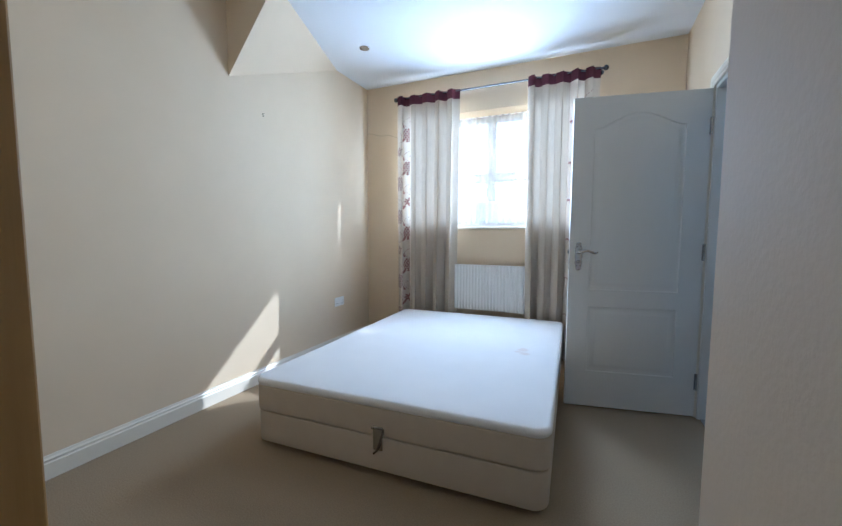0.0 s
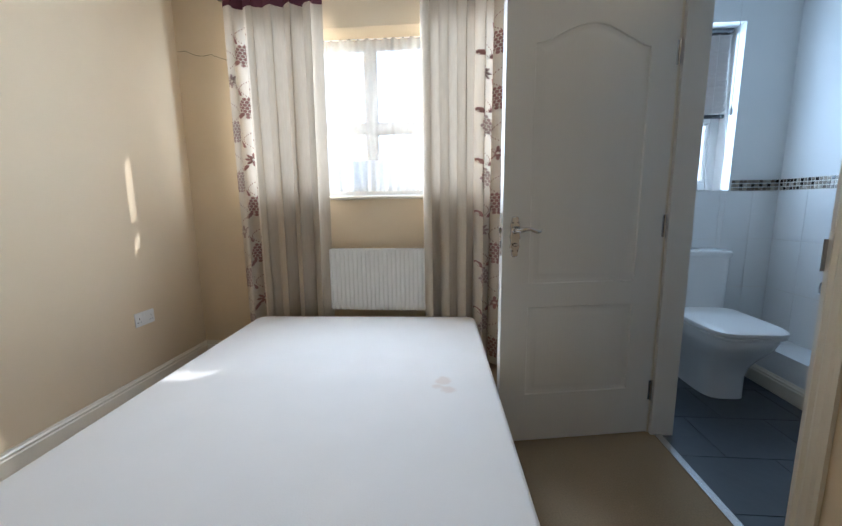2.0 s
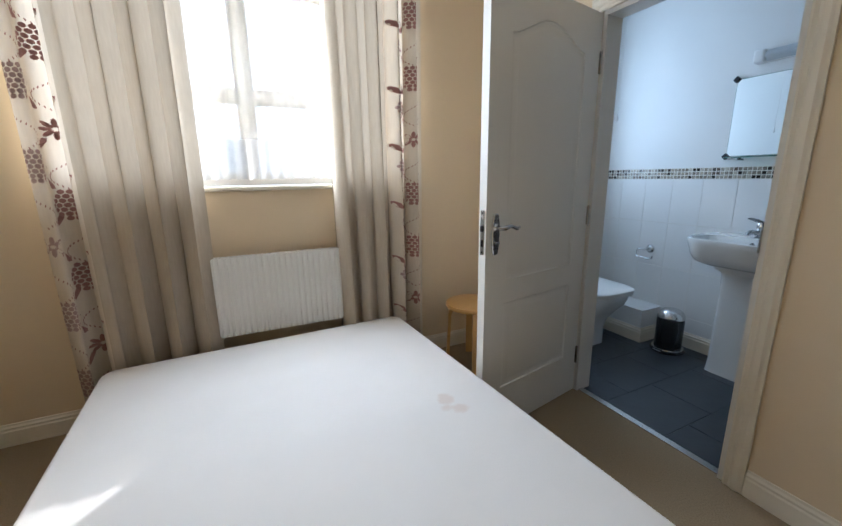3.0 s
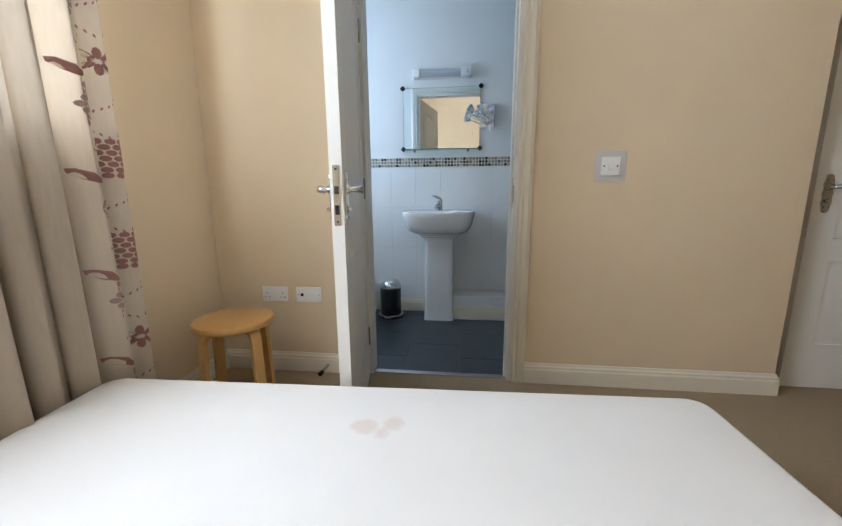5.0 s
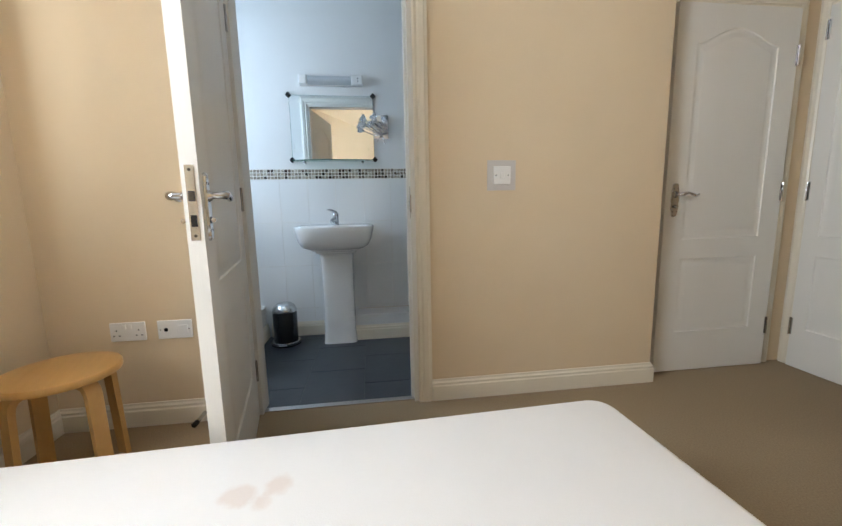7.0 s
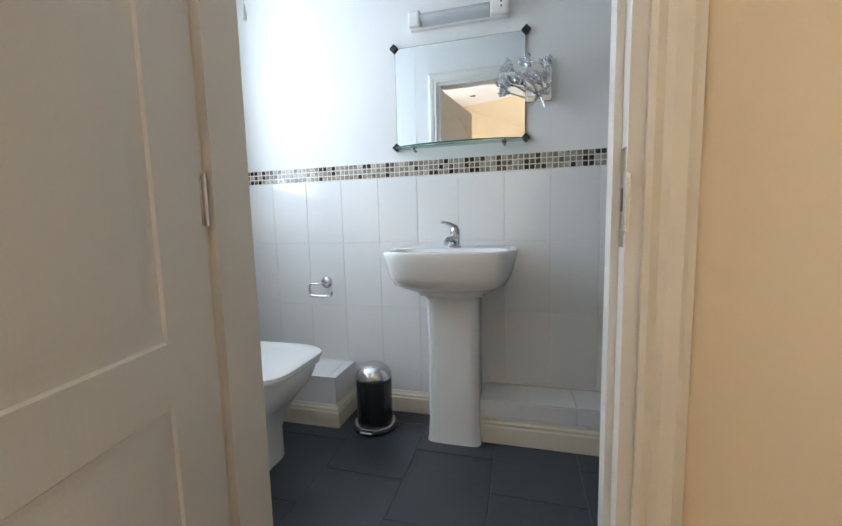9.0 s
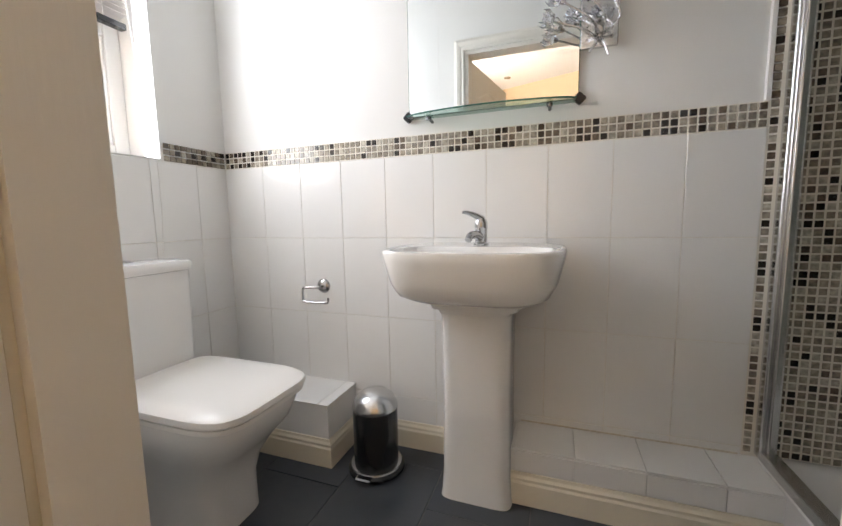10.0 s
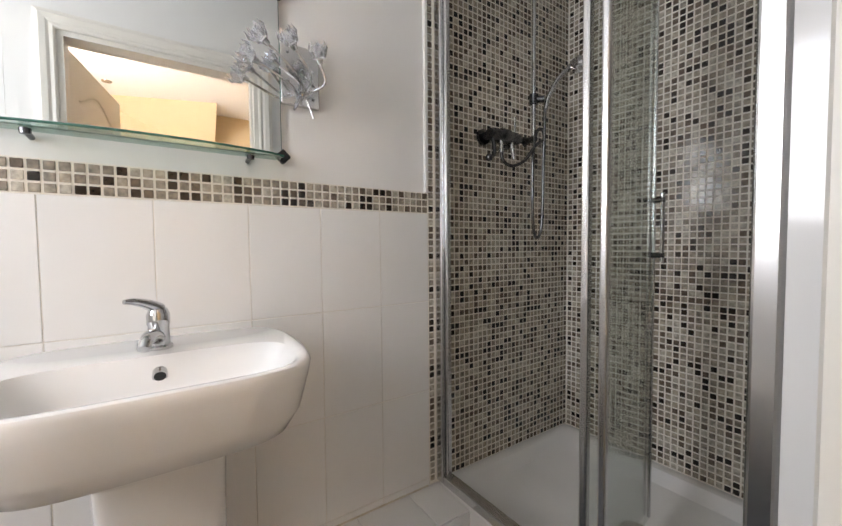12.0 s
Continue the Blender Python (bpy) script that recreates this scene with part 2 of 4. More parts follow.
def lathe(profile, seg=32, bm=None, at=(0, 0, 0), sx=1.0, sy=1.0):
    """profile: (radius, z) from bottom to top, turned about z."""
    bm = bm or bmesh.new()
    rings = []
    for r, z in profile:
        if r < 1e-6:
            rings.append([bm.verts.new((at[0], at[1], at[2] + z))])
        else:
            rings.append([bm.verts.new((at[0] + sx * r * math.cos(2 * math.pi * i / seg), at[1] + sy * r * math.sin(2 * math.pi * i / seg), at[2] + z)) for i in range(seg)])
    for a, b in zip(rings, rings[1:]):
        for i in range(seg):
            j = (i + 1) % seg
            q = [a[i % len(a)], a[j % len(a)], b[j % len(b)], b[i % len(b)]]
            q = list(dict.fromkeys(q))
            if len(q) > 2:
                bm.faces.new(q)
    for ring in (rings[0], rings[-1]):
        if len(ring) > 2:
            bm.faces.new(ring)
    return bm


def tube(points, radius, seg=10, bm=None, closed=False):
    bm = bm or bmesh.new()
    pts = [Vector(p) for p in points]
    rings, up = [], None
    for i, p in enumerate(pts):
        a = pts[i - 1] if i or closed else p
        b = pts[(i + 1) % len(pts)] if i < len(pts) - 1 or closed else p
        d = (b - a).normalized()
        if up is None:
            up = d.orthogonal().normalized()
        up = (up - d * up.dot(d)).normalized()
        side = d.cross(up)
        r = radius[i] if isinstance(radius, (list, tuple)) else radius
        rings.append([bm.verts.new(p + r * (math.cos(2 * math.pi * k / seg) * up + math.sin(2 * math.pi * k / seg) * side)) for k in range(seg)])
    pairs = list(zip(rings, rings[1:])) + ([(rings[-1], rings[0])] if closed else [])
    for a, b in pairs:
        for k in range(seg):
            bm.faces.new((a[k], a[(k + 1) % seg], b[(k + 1) % seg], b[k]))
    if not closed:
        bm.faces.new(rings[0])
        bm.faces.new(rings[-1])
    return bm


def arc(points, n=8):
    """A smooth line through the points."""
    p = [Vector(q) for q in points]
    p = [2 * p[0] - p[1], *p, 2 * p[-1] - p[-2]]
    out = []
    for a, b, c, d in zip(p, p[1:], p[2:], p[3:]):
        for k in range(n):
            t = k / n
            out.append(0.5 * (2 * b + (c - a) * t + (2 * a - 5 * b + 4 * c - d) * t * t + (3 * b - a - 3 * c + d) * t ** 3))
    return out + [p[-2]]


def loft(rings, caps=True, bm=None):
    bm = bm or bmesh.new()
    vs = [[bm.verts.new(p) for p in ring] for ring in rings]
    n = len(vs[0])
    for a, b in zip(vs, vs[1:]):
        for k in range(n):
            bm.faces.new((a[k], a[(k + 1) % n], b[(k + 1) % n], b[k]))
    if caps:
        bm.faces.new(vs[0])
        bm.faces.new(vs[-1])
    return bm


def superellipse(cx, cy, rx, ry, z, n=40, power=3.5):
    out = []
    for k in range(n):
        a = 2 * math.pi * k / n
        c, s = math.cos(a), math.sin(a)
        out.append((cx + rx * math.copysign(abs(c) ** (2 / power), c), cy + ry * math.copysign(abs(s) ** (2 / power), s), z))
    return out


def profile_run(profile, path, bm=None):
    """Sweep a closed profile of (out, up) along corner points in plan; each corner is (x, y, nx, ny), with the mitred way outwards."""
    return loft([[(x + nx * u, y + ny * u, v) for u, v in profile] for x, y, nx, ny in path], True, bm)


def wall(name, box6, holes, mat, label, along="x"):
    """A wall slab, cut by holes (a0, a1, z0, z1) along its length."""
    x0, y0, z0, x1, y1, z1 = box6
    a0, a1 = (x0, x1) if along == "x" else (y0, y1)
    cuts = sorted({a0, a1, *[h[0] for h in holes], *[h[1] for h in holes]})
    levels = sorted({z0, z1, *[h[2] for h in holes], *[h[3] for h in holes]})
    ia = range(len(cuts) - 1)
    iz = range(len(levels) - 1)
    solid = {(i, k) for i in ia for k in iz if not any(h[0] < (cuts[i] + cuts[i + 1]) / 2 < h[1] and h[2] < (levels[k] + levels[k + 1]) / 2 < h[3] for h in holes)}
    bm = bmesh.new()
    seen = {}

    def vert(i, d, k):
        key = (i, d, k)
        if key not in seen:
            a, z = cuts[i], levels[k]
            seen[key] = bm.verts.new((a, (y0, y1)[d], z) if along == "x" else ((x0, x1)[d], a, z))
        return seen[key]

    for i, k in solid:
        for d in (0, 1):
            bm.faces.new((vert(i, d, k), vert(i + 1, d, k), vert(i + 1, d, k + 1), vert(i, d, k + 1)))
        for near, q in (((i - 1, k), ((i, k), (i, k + 1))), ((i + 1, k), ((i + 1, k), (i + 1, k + 1))), ((i, k - 1), ((i, k), (i + 1, k))), ((i, k + 1), ((i, k + 1), (i + 1, k + 1)))):
            if near not in solid:
                (pa, pk), (qa, qk) = q
                bm.faces.new((vert(pa, 0, pk), vert(qa, 0, qk), vert(qa, 1, qk), vert(pa, 1, pk)))
    return structure(name, bm, mat, label, "wall")


# ---- shell of the bedroom ----
H, BH = 2.68, 2.5
WX, NY, EX, BN = -2.9, 1.64, 1.176, 1.694
structure("floor", box(WX - 0.1, -3.4, -0.1, 0.035, NY + 0.1, 0.0), CARPET, "beige looped carpet over the bedroom floor", "floor")
structure("floor_recess", box(0.035, -2.4, -0.1, 0.2, -1.286, 0.0), CARPET, "beige looped carpet before the cupboard door", "floor")
wall("wall_west", (WX - 0.1, -3.4, 0, WX, NY + 0.3, H), [], CREAM, "cream painted wall with faint sun patches", "y")
wall("wall_north", (WX, NY, 0, 0.05, NY + 0.28, H), [(-2.46, -0.70, 1.2, 2.31)], CREAM, "cream painted wall around the bedroom window")
wall("wall_east", (0, -1.286, 0, 0.05, NY, H), [(0, 0.785, -1, 2.0)], CREAM, "cream painted wall with the bathroom doorway", "y")
wall("wall_recess", (0.123, -2.36, 0, 0.2, -1.286, H), [], CREAM, "cream painted wall behind the cupboard door", "y")
wall("wall_recess_return", (0.05, -1.286, 0, 0.2, -1.22, H), [], CREAM, "cream painted return of the wall by the cupboard")
wall("wall_south", (-0.53, -2.36, 0, 0.123, -2.263, H), [], CREAM, "cream painted wall behind a narrow door")
wall("wall_stub", (-0.607, -3.4, 0, -0.53, -1.835, H), [], CREAM, "cream painted partition beside the entrance", "y")
wall("wall_entrance", (WX, -1.82, 0, -0.609, -1.72, H), [(-1.51, -0.609, -1, 2.06)], CREAM, "cream painted wall over the entrance opening")
wall("wall_hall_west", (-1.7, -3.4, 0, -1.51, -1.82, H), [], CREAM, "cream painted wall of the hall", "y")
wall("wall_hall_south", (-1.7, -3.5, 0, 0.2, -3.4, H), [], CREAM, "cream painted wall closing the hall")
structure("door_casing", box(-1.51, -1.84, 0, -1.435, -1.70, 2.05, 0.004), OAK, "oak door casing at the entrance", "door frame")
bm = box(WX - 0.1, -3.5, H, 0.2, NY + 0.28, H + 0.1)
structure("ceiling", bm, CEILING, "white painted bedroom ceiling", "ceiling")
# bulkhead under the ceiling at the west wall
bm = bmesh.new()
A, B, C, D = [bm.verts.new(p) for p in ((WX, -0.106, 2.187), (-2.47, -0.106, H), (WX, 1.1, H), (WX, -0.106, H))]
for f in ((A, B, D), (A, C, B), (A, D, C), (B, C, D)):
    bm.faces.new(f)
structure("bulkhead", bm, CREAM, "cream painted sloping bulkhead under the ceiling", "bulkhead")

# ---- shell of the bathroom ----
structure("floor_bathroom", box(0.035, -1.3, -0.1, EX + 0.1, BN + 0.1, -0.004), DARK_GROUT, "dark grout bed of the bathroom floor", "floor")
bath_east = wall("wall_bathroom_east", (EX, -1.3, 0, EX + 0.1, BN + 0.3, BH), [], BATH_PAINT, "white wall over white tiles with a mosaic strip", "y")
bath_north = wall("wall_bathroom_north", (0.05, BN, 0, EX, BN + 0.28, BH), [(0.32, 0.86, 1.205, 2.25)], BATH_PAINT, "white wall around the small bathroom window")
bath_west = wall("wall_bathroom_west", (0.05, -1.22, 0, 0.1, BN, BH), [(0, 0.785, -1, 2.0)], BATH_PAINT, "white painted wall around the doorway", "y")
bath_south = wall("wall_bathroom_south", (0.1, -1.28, 0, EX, -1.186, BH), [], GROUT, "mosaic tiled end wall of the shower")
structure("ceiling_bathroom", box(0.05, -1.3, BH, EX + 0.1, BN + 0.28, BH + 0.1), CEILING, "white painted bathroom ceiling", "ceiling")
tagged(part("shower_wall_backing", box(EX - 0.0072, -1.186, 0.1, EX - 0.0005, -0.37, BH), GROUT, bath_east), "pale grout between the mosaic pieces")
tagged(part("tile_backing", box(EX - 0.0068, -0.37, 0, EX - 0.0005, BN - 0.007, 1.275), GROUT, bath_east), "pale grout between the wall tiles")
tagged(part("tile_backing", box(0.1, BN - 0.0058, 0, EX - 0.008, BN - 0.0005, 1.2), GROUT, bath_north), "pale grout between the wall tiles")
tagged(part("shower_wall_backing", box(0.1, -1.1855, 0.1, EX - 0.0075, -1.1828, BH), GROUT, bath_south), "pale grout between the mosaic pieces")
# added overhang outside, only there to trim the sun patch on the west wall
structure("roof_eaves", box(-4, NY + 0.285, 2.42, 3, NY + 0.6, 2.5), PLASTIC, "white board added over the window to cut off the high sun", "eaves")
# self-lit sheet added far outside so the window panes burn out to white
sky_glow = bpy.data.materials.new("glowing_sky_white")
sky_glow.use_nodes = True
hz = sky_glow.node_tree.nodes["Principled BSDF"]
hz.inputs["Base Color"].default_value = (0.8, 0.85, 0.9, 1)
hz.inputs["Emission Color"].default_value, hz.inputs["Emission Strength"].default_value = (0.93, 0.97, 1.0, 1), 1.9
structure("backdrop", box(-120, 60, -3, 120, 61, 34), sky_glow, "added glowing white sheet in place of the overexposed sky", "backdrop")
structure("ground", box(-300, 2.1, -2.9, 300, 300, -2.8), GROUND, "pale paved ground outside the windows", "ground")

# skirting, casings
SK = [(0, 0), (0.016, 0), (0.016, 0.075), (0.012, 0.082), (0.013, 0.092), (0.007, 0.1), (0.005, 0.11), (0, 0.11)]


def skirting(path, label="cream gloss moulded skirting board"):
    structure("baseboard", profile_run(SK, path), WOODWORK, label, "skirting board")


skirting([(WX, -1.72, 1, 1), (WX, NY, 1, -1), (0, NY, -1, -1), (0, 0.855, -1, 0)])
skirting([(0, -0.07, -1, 0), (0, -1.286, -1, -1), (0.085, -1.286, 0, -1)])
skirting([(EX - 0.008, -0.0, -1, 0), (EX - 0.008, 1.0, -1, 0)], "white moulded skirting board under the tiles")


def casing(name, y0, y1, h, x, way, mat, label, axis="x"):
    """Moulded frame round an opening; way is the side on which it stands proud."""
    prof = [(0, 0), (0, 0.012), (0.008, 0.016), (0.02, 0.013), (0.03, 0.018), (0.05, 0.02), (0.058, 0.015), (0.068, 0.012), (0.068, 0)]
    rings = []
    for sy, base, top in ((-1, y0, 0), (-1, y0, 1), (1, y1, 1), (1, y1, 0)):
        ring = []
        for u, d in prof:
            p = (x + way * d, base + sy * u, (h + u) if top else 0)
            ring.append(p if axis == "x" else (p[1], p[0], p[2]))
        rings.append(ring)
    structure(name, loft(rings), mat, label, "door frame")


casing("trim_bathroom_door", 0.0, 0.785, 2.0, -0.0005, -1, WOODWORK, "cream gloss moulded door frame of the bathroom")
casing("trim_bathroom_inner", 0.0, 0.785, 2.0, 0.1005, 1, DOOR, "white gloss moulded door frame inside the bathroom")
casing("trim_cupboard_door", -2.1, -1.36, 1.99, 0.1225, -1, WOODWORK, "cream gloss moulded frame of the closed door")
casing("trim_narrow_door", -0.44, 0.05, 1.99, -2.2625, 1, WOODWORK, "cream gloss moulded frame of the narrow door", "y")
for nm, y0, y1 in (("jamb_south", -0.0, 0.022), ("jamb_north", 0.763, 0.785)):
    bm = box(-0.002, y0, 0, 0.102, y1, 2.0)
    if nm == "jamb_south":
        box(0.035, y1, 0, 0.075, y1 + 0.012, 1.978, bm=bm)
    structure("door_lining", bm, DOOR, "white gloss lining of the bathroom doorway", "door frame")
structure("door_lining", box(-0.002, 0.022, 1.978, 0.102, 0.763, 2.0), DOOR, "white gloss head of the bathroom doorway", "door frame")
structure("door_threshold", box(0.015, 0.022, -0.002, 0.05, 0.763, 0.006, 0.002), SATIN, "metal carpet strip under the bathroom door", "threshold")
strike = part("strike_plate", box(0.004, 0.0215, 0.93, 0.03, 0.0235, 1.08), CHROME)
part("strike_lip", loft([[(x, y, z) for x, y in ((-0.012, 0.0195), (-0.011, 0.0245), (-0.004, 0.0262), (0.004, 0.0252), (0.004, 0.0225), (-0.004, 0.0215))] for z in (0.955, 1.04)]), CHROME, strike, "curled chrome lip", 40)
part("keep_hole", box(0.012, 0.0236, 0.985, 0.022, 0.0241, 1.02), BLACK, strike)
tagged(strike, "chrome strike plate in the door lining", "strike plate", "", "structure")


# ---- doors ----
def offset_loop(loop, d):
    out, n = [], len(loop)
    for i in range(n):
        a, b, c = Vector(loop[i - 1]), Vector(loop[i]), Vector(loop[(i + 1) % n])
        e1, e2 = (b - a).normalized(), (c - b).normalized()
        n1, n2 = Vector((-e1.y, e1.x)), Vector((-e2.y, e2.x))
        m = (n1 + n2).normalized()
        out.append(tuple(b + m * d / max(0.4, m.dot(n1))))
    return out


def panel_loops(w):
    s, t = 0.125 * w / 0.762, w - 0.125 * w / 0.762
    lower = [(s, 0.235), (t, 0.235), (t, 0.66), (s, 0.66)]
    upper = [(s, 0.77), (t, 0.77), (t, 1.78)]
    for k in range(1, 16):
        a = k / 16
        rise = 0.085 * (0.5 - 0.5 * math.cos(2 * math.pi * a)) ** 0.8
        upper.append((t + (s - t) * a, 1.78 + rise))
    upper.append((s, 1.78))
    return [lower, upper]


def leaf_mesh(w, h, thick):
    """Moulded two-panel door in x 0..w, y 0..thick, z 0..h."""
    bm = bmesh.new()
    for side in (0, 1):
        face, sign = (0.0, 1) if side == 0 else (thick, -1)

        def ring(loop, depth):
            return [bm.verts.new((p[0], face + sign * depth, p[1])) for p in loop]

        def edges_of(vs):
            return [bm.edges.get((a, b)) or bm.edges.new((a, b)) for a, b in zip(vs, vs[1:] + vs[:1])]

        outer = ring([(0, 0), (w, 0), (w, h), (0, h)], 0)
        edges = edges_of(outer)
        for loop in panel_loops(w):
            r0 = ring(loop, 0)
            edges += edges_of(r0)
            prev = r0
            for d, dep in ((0.004, 0.005), (0.014, 0.007), (0.024, 0.0065), (0.042, 0.001), (0.048, 0.0005)):
                r = ring(offset_loop(loop, d), dep)
                for a in range(len(r)):
                    b = (a + 1) % len(r)
                    bm.faces.new((prev[a], prev[b], r[b], r[a]))
                prev = r
            bm.faces.new(prev)
        bmesh.ops.triangle_fill(bm, edges=edges, use_beauty=True)
    bm.verts.ensure_lookup_table()
    for a, b in (((0, 0), (w, 0)), ((w, 0), (w, h)), ((w, h), (0, h)), ((0, h), (0, 0))):
        q = [bm.verts.new((p[0], y, p[1])) for p, y in ((a, 0), (b, 0), (b, thick), (a, thick))]
        bm.faces.new(q)
    bmesh.ops.remove_doubles(bm, verts=bm.verts, dist=0.0002)
    return bm


def lever_handle(parent, x, z, face, out, toward):
    """Ornate chrome lever on a long plate; out is the side (y), toward the way the lever points (x)."""
    plate = []
    n = 44
    for k in range(n):
        a = 2 * math.pi * k / n
        hz = 0.09 * math.copysign(abs(math.sin(a)) ** 0.85, math.sin(a))
        hw = (0.022 + 0.0025 * math.cos(4 * math.pi * hz / 0.09)) * math.copysign(abs(math.cos(a)) ** 0.5, math.cos(a))
        plate.append((x + hw, z + hz))
    inner = [(x + (p - x) * 0.86, z + (q - z) * 0.95) for p, q in plate]
    handle = part("door_handle", loft([[(p, face, q) for p, q in plate], [(p, face + out * 0.004, q) for p, q in plate], [(p, face + out * 0.008, q) for p, q in inner]]), CHROME, parent, "chrome lever handle on a long plate", 40)
    pts = arc([(x, face + out * 0.006, z + 0.03), (x, face + out * 0.036, z + 0.03), (x + toward * 0.014, face + out * 0.046, z + 0.031), (x + toward * 0.045, face + out * 0.047, z + 0.036), (x + toward * 0.075, face + out * 0.047, z + 0.026), (x + toward * 0.094, face + out * 0.045, z + 0.023), (x + toward * 0.106, face + out * 0.044, z + 0.031)], 5)
    rad = [0.0095 if i < 9 else 0.0105 - 0.00022 * (i - 9) - 0.0012 * math.sin(i * 0.5) for i in range(len(pts))]
    part("lever", tube(pts, rad, 12), CHROME, handle, "", 60)
    part("lever_collar", tube([(x, face + out * 0.008, z + 0.03), (x, face + out * 0.017, z + 0.03)], [0.017, 0.012], 20), CHROME, handle, "", 40)
    part("keyhole", tube([(x, face + out * 0.007, z - 0.035), (x, face + out * 0.0105, z - 0.035)], 0.009, 16), DARK_METAL, handle)
    part("thumb_turn", tube([(x - 0.011, face + out * 0.016, z - 0.035), (x + 0.011, face + out * 0.016, z - 0.035)], [0.005, 0.006], 10), CHROME, handle, "", 60)
    for dx, dz in ((-0.012, 0.062), (0.012, 0.062), (-0.012, -0.062), (0.012, -0.062)):
        part("screw", tube([(x + dx, face + out * 0.007, z + dz), (x + dx, face + out * 0.009, z + dz)], 0.0035, 10), DARK_METAL, handle)
    return handle


def door(name, at, rz, w, label, hinge_zs=(0.22, 1.02, 1.76), sides=(0,), lever_at=None, h=1.975, mortice=False, hf=1):
    thick = 0.04
    d = thing(name, at, rz, label, "door", "", "structure")
    part("panel", leaf_mesh(w, h, thick), DOOR, d, "", 25)
    x = w - 0.055
    for s in sides:
        lever_handle(d, x, 0.985, 0 if s == 0 else thick, -1 if s == 0 else 1, -1)
    if mortice:
        lock = part("lock_plate", box(w, 0.009, 0.90, w + 0.002, 0.031, 1.09, 0.0006, 1), SATIN, d, "satin steel lock plate in the door edge")
        part("bolt_hole", box(w + 0.0021, 0.013, 0.935, w + 0.0026, 0.027, 0.965), BLACK, lock)
        for z in (0.912, 1.078):
            part("screw", tube([(w + 0.002, 0.02, z), (w + 0.0028, 0.02, z)], 0.004, 10), DARK_METAL, lock)
        part("latch", box(w + 0.002, 0.013, 1.0, w + 0.009, 0.027, 1.025, 0.002), DARK_METAL, d)
    fy, way = (thick, 1) if hf else (0, -1)
    for z in hinge_zs:
        hg = part("hinge", box(-0.003, fy - 0.002, z - 0.05, 0.009, fy + 0.0012, z + 0.05, 0.0008), CHROME, d, "chrome butt hinge")
        part("hinge_pin", tube([(-0.003, fy + way * 0.004, z - 0.052), (-0.003, fy + way * 0.004, z + 0.052)], 0.0045, 12), CHROME, hg)
    return d


# local x runs from the hinge, local y 0..0.04 through the thickness
door("door_bathroom", (-0.024, 0.815, 0.01), 180 + 10.5, 0.756, "white two-panel door standing open into the bedroom", sides=(0, 1), mortice=True)
door("door_cupboard", (0.1222, -2.095, 0.006), 90, 0.72, "white two-panel door, shut, beside the bedroom wall", hinge_zs=(0.24, 1.02, 1.74), sides=(1,))
door("door_narrow", (0.045, -2.222, 0.006), 180, 0.47, "white narrow two-panel door, shut", hinge_zs=(0.24, 1.02, 1.86), sides=(0,), hf=0)


# ---- windows ----
def window(name, x0, x1, z0, z1, y, mullions, transoms, label, pane_mat, sill):
    w = thing(name, ((x0 + x1) / 2, y, z0), 0, label, "window", "", "structure")
    hx, hz, f = (x1 - x0) / 2, z1 - z0, 0.055
    for nm, b in (("frame_side", (-hx, 0, 0, -hx + f, 0.06, hz)), ("frame_side", (hx - f, 0, 0, hx, 0.06, hz)), ("frame_bottom", (-hx + f, 0, 0, hx - f, 0.06, f)), ("frame_top", (-hx + f, 0, hz - f, hx - f, 0.06, hz))):
        part(nm, box(*b, 0.004), PLASTIC, w)
    xs = [-hx + f, *[m - (x0 + x1) / 2 for m in mullions], hx - f]
    zs = [f, *[t - z0 for t in transoms], hz - f]
    for m in xs[1:-1]:
        part("mullion", box(m - 0.035, 0.001, f, m + 0.035, 0.055, hz - f, 0.006), PLASTIC, w)
    for a, b in zip(xs, xs[1:]):
        a2, b2 = a + (0.035 if a != xs[0] else 0), b - (0.035 if b != xs[-1] else 0)
        for t in zs[1:-1]:
            part("transom", box(a2, 0.002, t - 0.03, b2, 0.054, t + 0.03, 0.005), PLASTIC, w)
        for c, d in zip(zs, zs[1:]):
            c2, d2 = c + (0.03 if c != zs[0] else 0), d - (0.03 if d != zs[-1] else 0)
            p = part("pane", box(a2, 0.026, c2, b2, 0.03, d2), pane_mat, w)
            p.visible_shadow = False
            for e in ((a2, 0.008, c2, a2 + 0.016, 0.02, d2), (b2 - 0.016, 0.008, c2, b2, 0.02, d2), (a2 + 0.016, 0.008, c2, b2 - 0.016, 0.02, c2 + 0.016), (a2 + 0.016, 0.008, d2 - 0.016, b2 - 0.016, 0.02, d2)):
                part("glazing_bead", box(*e, 0.003, 1), PLASTIC, w)
    if sill:
        part("window_sill", box(-hx - 0.03, -0.245, -0.026, hx + 0.03, -0.002, -0.001, 0.008, 3), WOODWORK, w, "cream gloss window sill")
    return w


window("window_1", -2.46, -0.70, 1.205, 2.31, 1.86, [-1.58], [1.70], "white plastic bedroom window behind net curtain", PANE, True)
window("window_2", 0.32, 0.86, 1.21, 2.25, 1.86, [], [1.70], "white plastic bathroom window with patterned glass", FROSTED, False)
structure("window_sill_bathroom", box(0.32, BN, 1.2, 0.86, 1.86, 1.207), TILE, "white tiled sill of the bathroom window", "window sill")

